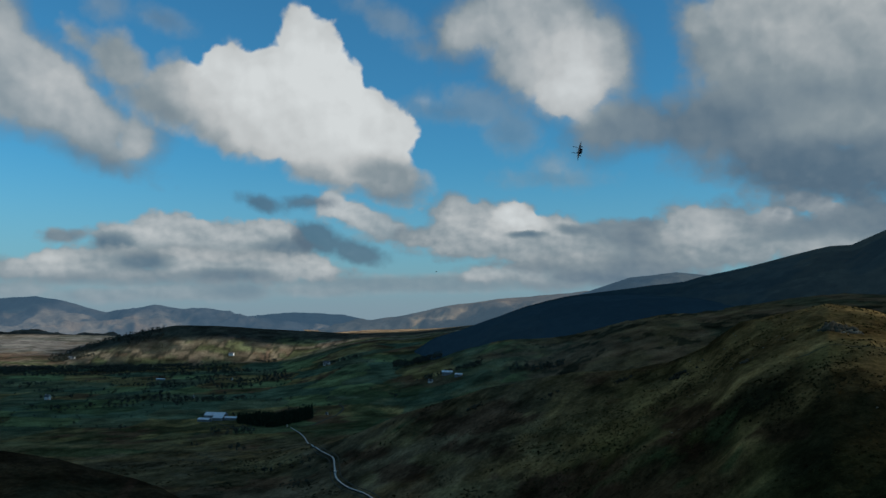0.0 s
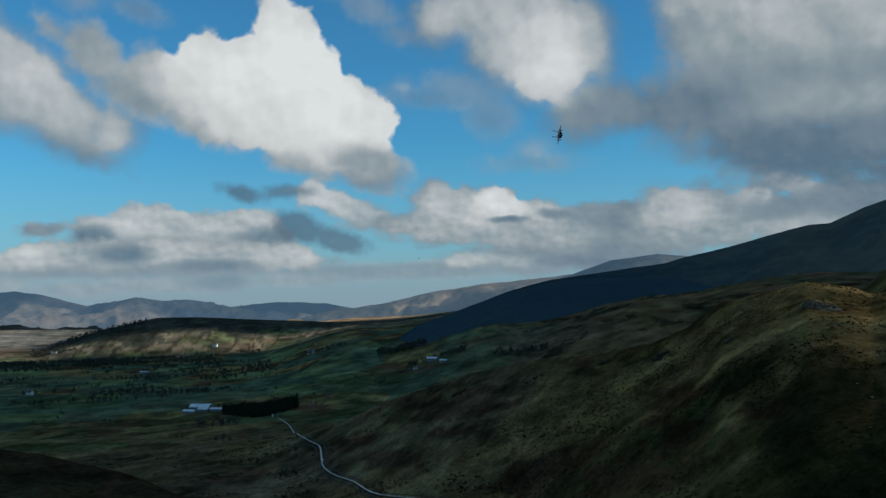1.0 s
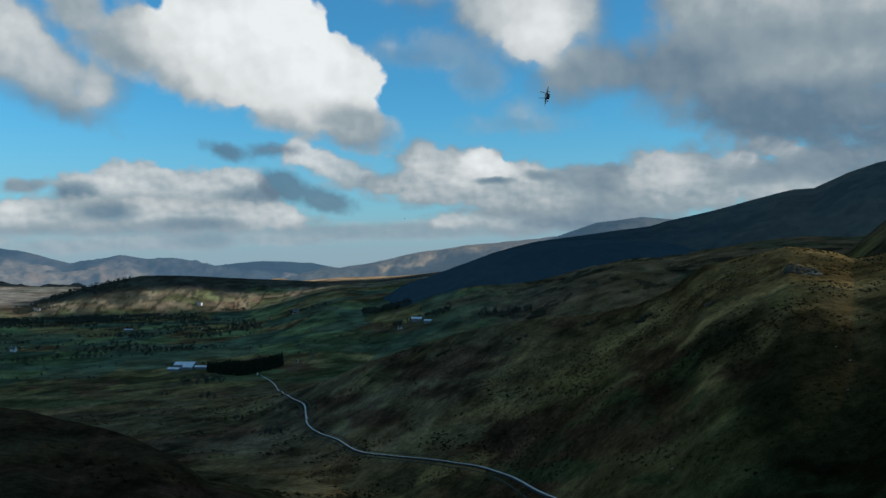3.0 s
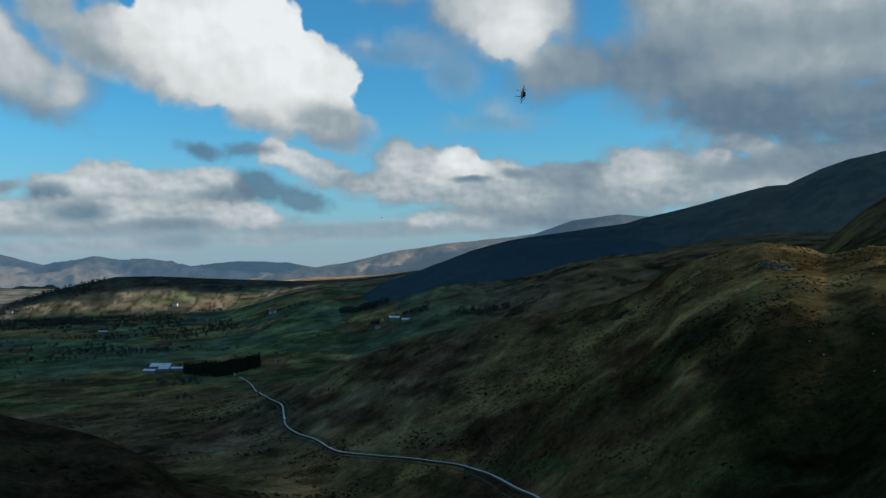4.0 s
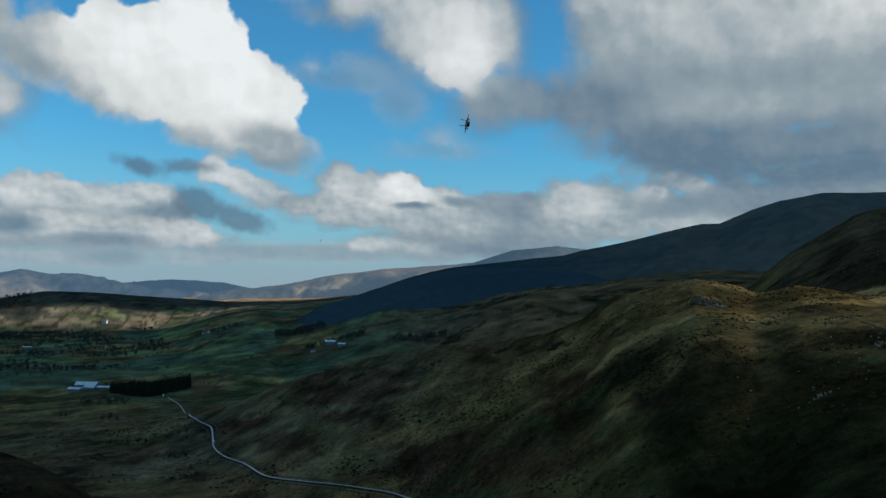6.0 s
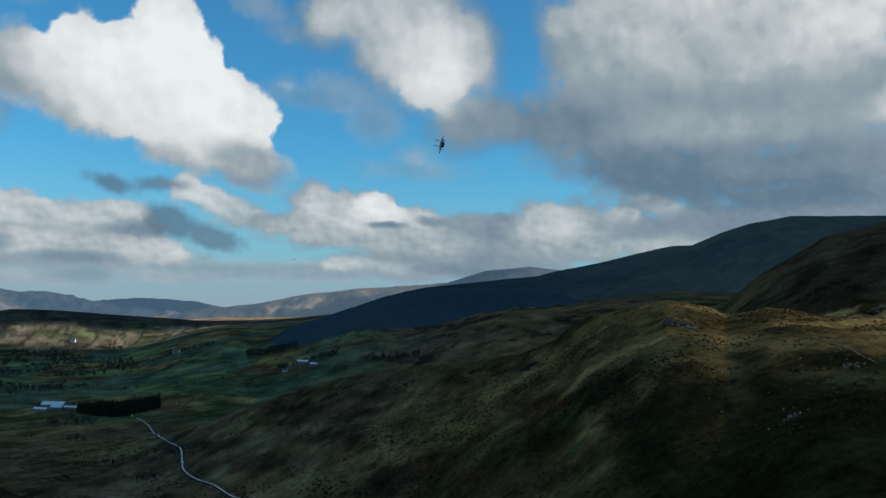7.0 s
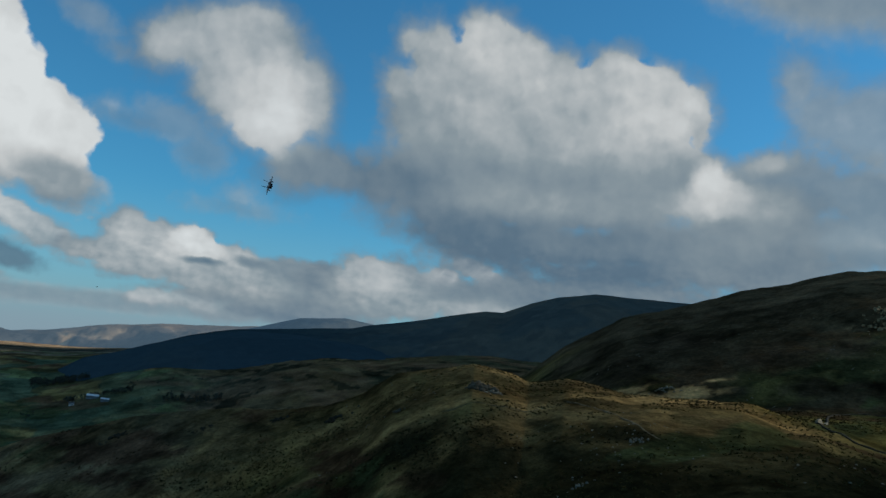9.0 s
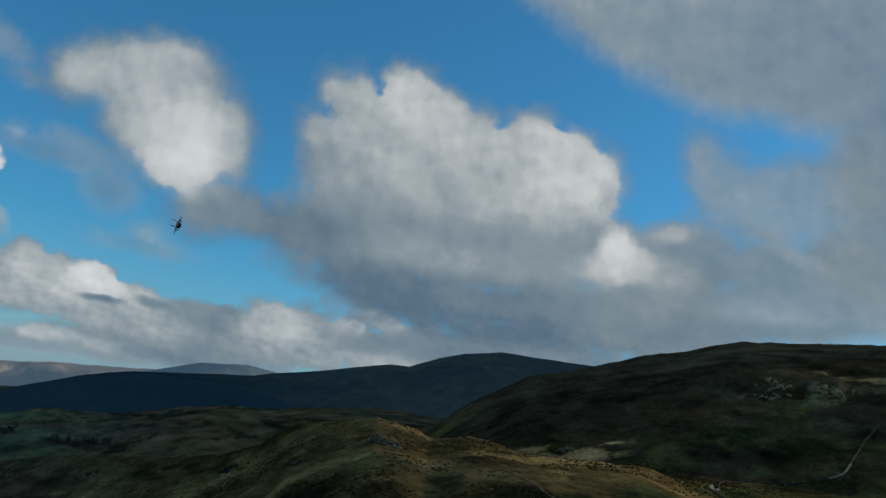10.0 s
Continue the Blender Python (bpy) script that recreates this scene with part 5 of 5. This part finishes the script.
# ---- single trees ----
def tree(x, y, size, shape, label, group="single trees"):
    v, f, m = shape
    v = v * size
    a = random.uniform(0, 6.28)
    c, d = math.cos(a), math.sin(a)
    v = np.stack([v[:, 0] * c - v[:, 1] * d, v[:, 0] * d + v[:, 1] * c, v[:, 2]], -1)
    crown, stem = f[m == 0], f[m == 1]
    ob = thing("tree", pose(x, y, height_at(x, y) - 0.2), label, "tree", group)
    for name, g, mat in (("crown", crown, TWIGS), ("trunk", stem, BARK)):
        used, back = np.unique(g, return_inverse=True)
        o = mesh_from(name, v[used], back.reshape(-1, 3), np.zeros(len(g)), [mat])
        o.parent = ob
    return ob


def thick(seed, n=300):
    rng = np.random.default_rng(seed)
    return leafy(seed, [(rng.uniform(-2, 2), rng.uniform(-2, 2), rng.uniform(2.4, 6.2), rng.uniform(1.1, 2.0)) for _ in range(9)], n, 0.34, 0.3)


for i, (x, y, s) in enumerate(((-235, 985, 1.3), (-243, 990, 1.0), (-226, 980, 0.9), (-162, 786, 0.9), (-157, 789, 0.6), (-292, 1030, 0.7), (-300, 1036, 0.6), (-129, 788, 0.6),
                               (-124, 800, 0.55), (-136, 775, 0.6), (-119, 765, 0.5), (-580, 1782, 1.3), (-745, 1660, 1.4), (-765, 1655, 1.2), (-340, 1400, 1.1), (-385, 1385, 1.0))):
    tree(x, y, s, thick(300 + i), "dark leafless tree standing on the valley moor")


def conifer(x, y, tall, shape):
    v, f, m = shape
    ob = thing("conifer", pose(x, y, height_at(x, y) - 0.3), "small dark conifer on the skyline of the dark hill", "tree", "skyline conifers")
    for name, g, mat in (("crown", f[m == 0], NEEDLES), ("trunk", f[m == 1], BARK)):
        used, back = np.unique(g, return_inverse=True)
        o = mesh_from(name, v[used] * tall, back.reshape(-1, 3), np.zeros(len(g)), [mat])
        o.parent = ob


for i in range(46):
    b = 47.2 + i * 0.17 + random.uniform(-0.07, 0.07)
    rs, zs, _ = crest(RHILL, np.array([b]))
    x, y = polar(b, float(rs[0]) + random.uniform(-10, 14))
    conifer(x, y, random.uniform(2.0, 5.0) * (0.55 if i < 14 else 1.0), CONIFERS[i % 5])


# ---- aircraft ----
def fighter_jet(m, label):
    """A twin-engined, twin-finned jet; nose along +y, top along +z."""
    ob = thing("jet_aircraft", m, label, "aircraft", "jets")
    body = bmesh.new()

    def ring(y, w, h, z, n=14):
        return [(math.copysign(abs(math.cos(a)) ** 0.75, math.cos(a)) * w, y, z + math.copysign(abs(math.sin(a)) ** 0.75, math.sin(a)) * h) for a in (2 * math.pi * i / n for i in range(n))]

    loft(body, [ring(9.6, 0.05, 0.05, -0.2), ring(8.4, 0.42, 0.42, -0.1), ring(6.6, 0.72, 0.75, 0.0), ring(4.6, 0.85, 0.95, 0.1), ring(2.0, 1.5, 0.85, 0.05), ring(-2.0, 1.75, 0.75, 0.0), ring(-6.0, 1.6, 0.62, 0.0), ring(-8.2, 1.3, 0.4, 0.0)])
    body = part("fuselage", body, AIRFRAME, ob)
    glass = bmesh.new()
    loft(glass, [ring(6.9, 0.1, 0.1, 0.75, 10), ring(6.0, 0.45, 0.5, 0.85, 10), ring(4.8, 0.52, 0.62, 0.95, 10), ring(3.2, 0.3, 0.25, 0.95, 10)])
    part("canopy", glass, DARK_GLASS, body)

    def blade(points, t):
        bm = bmesh.new()
        a, b = Vector(points[0]), Vector(points[-1])
        n = (Vector(points[1]) - a).cross(b - a).normalized() * t
        loft(bm, [[Vector(p) - n for p in points], [Vector(p) + n * 0.2 for p in points]])
        return bm

    for s in (-1, 1):
        part("wing", blade([(s * 1.5, 2.4, 0.25), (s * 6.5, -2.9, 0.1), (s * 6.5, -4.2, 0.1), (s * 1.5, -4.6, 0.25)], 0.13), AIRFRAME, ob)
        part("tailplane", blade([(s * 1.5, -5.8, 0.0), (s * 4.3, -8.6, 0.0), (s * 4.3, -9.6, 0.0), (s * 1.5, -9.0, 0.0)], 0.08), AIRFRAME, ob)
        part("tail_fin", blade([(s * 1.75, -4.9, 0.4), (s * 2.1, -8.0, 4.3), (s * 2.1, -9.4, 4.3), (s * 1.75, -8.8, 0.4)], 0.26), AIRFRAME, ob)
        duct = bmesh.new()
        loft(duct, [[(s * 0.85, 4.2, 0.75), (s * 1.75, 4.2, 0.75), (s * 1.75, 3.4, -0.95), (s * 0.85, 3.4, -0.95)], [(s * 0.8, 0.5, 0.7), (s * 1.85, 0.5, 0.7), (s * 1.85, 0.5, -0.95), (s * 0.8, 0.5, -0.95)], [(s * 0.5, -5, 0.5), (s * 1.6, -5, 0.5), (s * 1.6, -5, -0.7), (s * 0.5, -5, -0.7)]])
        bmesh.ops.bevel(duct, geom=list(duct.edges), offset=0.08, segments=2, affect="EDGES")
        duct = part("intake", duct, AIRFRAME, ob)
        mouth = bmesh.new()
        loft(mouth, [[(s * 0.95, 4.2, 0.62), (s * 1.65, 4.2, 0.62), (s * 1.65, 3.5, -0.8), (s * 0.95, 3.5, -0.8)], [(s * 0.95, 4.25, 0.62), (s * 1.65, 4.25, 0.62), (s * 1.65, 3.55, -0.8), (s * 0.95, 3.55, -0.8)]])
        part("intake_mouth", mouth, RUBBER, duct)
        pipe = bmesh.new()
        loft(pipe, [[(s * 0.8 + math.cos(k) * r, y, math.sin(k) * r) for k in (i * math.pi / 8 for i in range(16))] for y, r in ((-7.4, 0.72), (-8.8, 0.62), (-9.6, 0.48))])
        part("engine_nozzle", pipe, SOOT, ob)
        store = bmesh.new()
        loft(store, [[(s * 3.1 + math.cos(k) * r, y, -0.75 + math.sin(k) * r) for k in (i * math.pi / 5 for i in range(10))] for y, r in ((2.6, 0.03), (1.4, 0.32), (-2.2, 0.34), (-3.6, 0.05))])
        part("fuel_tank", store, AIRFRAME, ob)
    return ob


JET_TURN = Matrix(((-0.2226, 0.0191, -0.9747), (0.2230, -0.9723, -0.0700), (-0.9491, -0.2329, 0.2122))).to_4x4()
fighter_jet(Matrix.Translation((88.3, 580.1, 265.6)) @ JET_TURN @ pose(0, 0, 0, 2, 4, 0), "dark grey twin-finned fighter jet banking steeply in flight")
fighter_jet(Matrix.Translation((*polar(-0.8, 4300), 402)) @ JET_TURN @ pose(0, 0, 0, 0, -40, 20), "second dark fighter jet far off, low over the valley")


# ---- the unseen cloud added to shade the valley ----
def shade_cloud():
    """A broad cloud added towards the sun, out of sight, cut to cover the land that lies in shade."""
    top = 3000.0
    way = direction(SUN_BEARING, SUN_HEIGHT)
    xs, ys = np.arange(-2800, 2700, 30.0), np.arange(-700, 4700, 30.0)
    px, py = np.meshgrid(xs, ys)
    low = step(py, 700, 1500) * (1 - step(px, 200, 900))
    gx, gy = px - 240 * low, py + 42 * low
    # on the near hills: the spot of ground that lies in line with the sun
    hx, hy = px, py
    for _ in range(8):
        drop = (150 - land(np.degrees(np.arctan2(hx, hy)), np.hypot(hx, hy) + 1)) / way.z
        hx, hy = hx * 0.5 + (px - way.x * drop) * 0.5, hy * 0.5 + (py - way.y * drop) * 0.5
    near = 1 - step(np.hypot(hx, hy), 1100, 1500)
    gx, gy = gx + (hx - gx) * near, gy + (hy - gy) * near
    b, r = np.degrees(np.arctan2(gx, gy)), np.hypot(gx, gy) + 1
    n = fbm(gx, gy, 500, 5, 400, 0.55)
    edge = 2690 + n * 160
    edge = np.where(b > -9, 2690 + (b + 9) * 190 + n * 260, edge)
    edge = np.minimum(edge, 3330 + n * 120)
    shade = r < edge
    shade |= (r > 2950 + n * 150) & (r < 3400 + n * 60) & (b > -25) & (b < -4)
    spots_of_sun = np.random.default_rng(5).uniform(size=px.shape)
    shade |= (r > 3420) & (b > -7) & (n > 0.1)
    shade |= (r > 4350) & (b < -4) & (n > 0.0)
    # gaps cut in the cloud over the near hills: sun on the head of the dale, the cliffs, the knoll and the green field
    crown = crest(KNOLL, b)[0]
    shade &= ~((b > 28) & (b < 39.5) & (np.abs(r - 715 - n * 60) < 32 + n * 40))
    shade &= ~((b > 42) & (b < 60) & (np.abs(r - 862 - n * 60) < 55 + n * 40) & (spots_of_sun < 0.9))
    shade &= ~((b > 19) & (b < 47) & (r > crown - 260 + n * 200) & (r < crown + 80) & (spots_of_sun < 0.6 * step(b, 20, 27) - 0.3 * step(b, 34, 40)))
    shade &= ~((b > 39) & (b < 54) & (r > 365 + n * 60) & (r < 620) & (spots_of_sun < 0.65))
    shade &= ~((b > 30) & (b < 56) & (r > 1000 + n * 200) & (r < 1350) & (spots_of_sun < 0.15))
    rows, cols = px.shape
    pz = 150.0
    k = (top - pz) / way.z
    qx, qy = px + way.x * k, py + way.y * k
    bm = bmesh.new()
    under, over = {}, {}

    def corner(i, j):
        if (i, j) not in under:
            lump = 4 + 3 * abs(n[i, j])
            under[i, j] = bm.verts.new((qx[i, j], qy[i, j], top))
            over[i, j] = bm.verts.new((qx[i, j], qy[i, j], top + lump))
        return under[i, j], over[i, j]

    for i in range(rows - 1):
        for j in range(cols - 1):
            if not shade[i, j]:
                continue
            c = [corner(*q) for q in ((i, j), (i, j + 1), (i + 1, j + 1), (i + 1, j))]
            bm.faces.new([q[0] for q in c[::-1]])
            bm.faces.new([q[1] for q in c])
            for a, (di, dj) in zip(range(4), ((-1, 0), (0, 1), (1, 0), (0, -1))):
                u, v = i + di, j + dj
                if not (0 <= u < rows - 1 and 0 <= v < cols - 1 and shade[u, v]):
                    p, q = c[a], c[(a + 1) % 4]
                    bm.faces.new((p[0], q[0], q[1], p[1]))
    ob = part("cloud", bm, CLOUD_WHITE, None)
    return tagged(ob, "unseen broad thin white cloud sheet, added to shade the valley", "cloud")


shade_cloud()
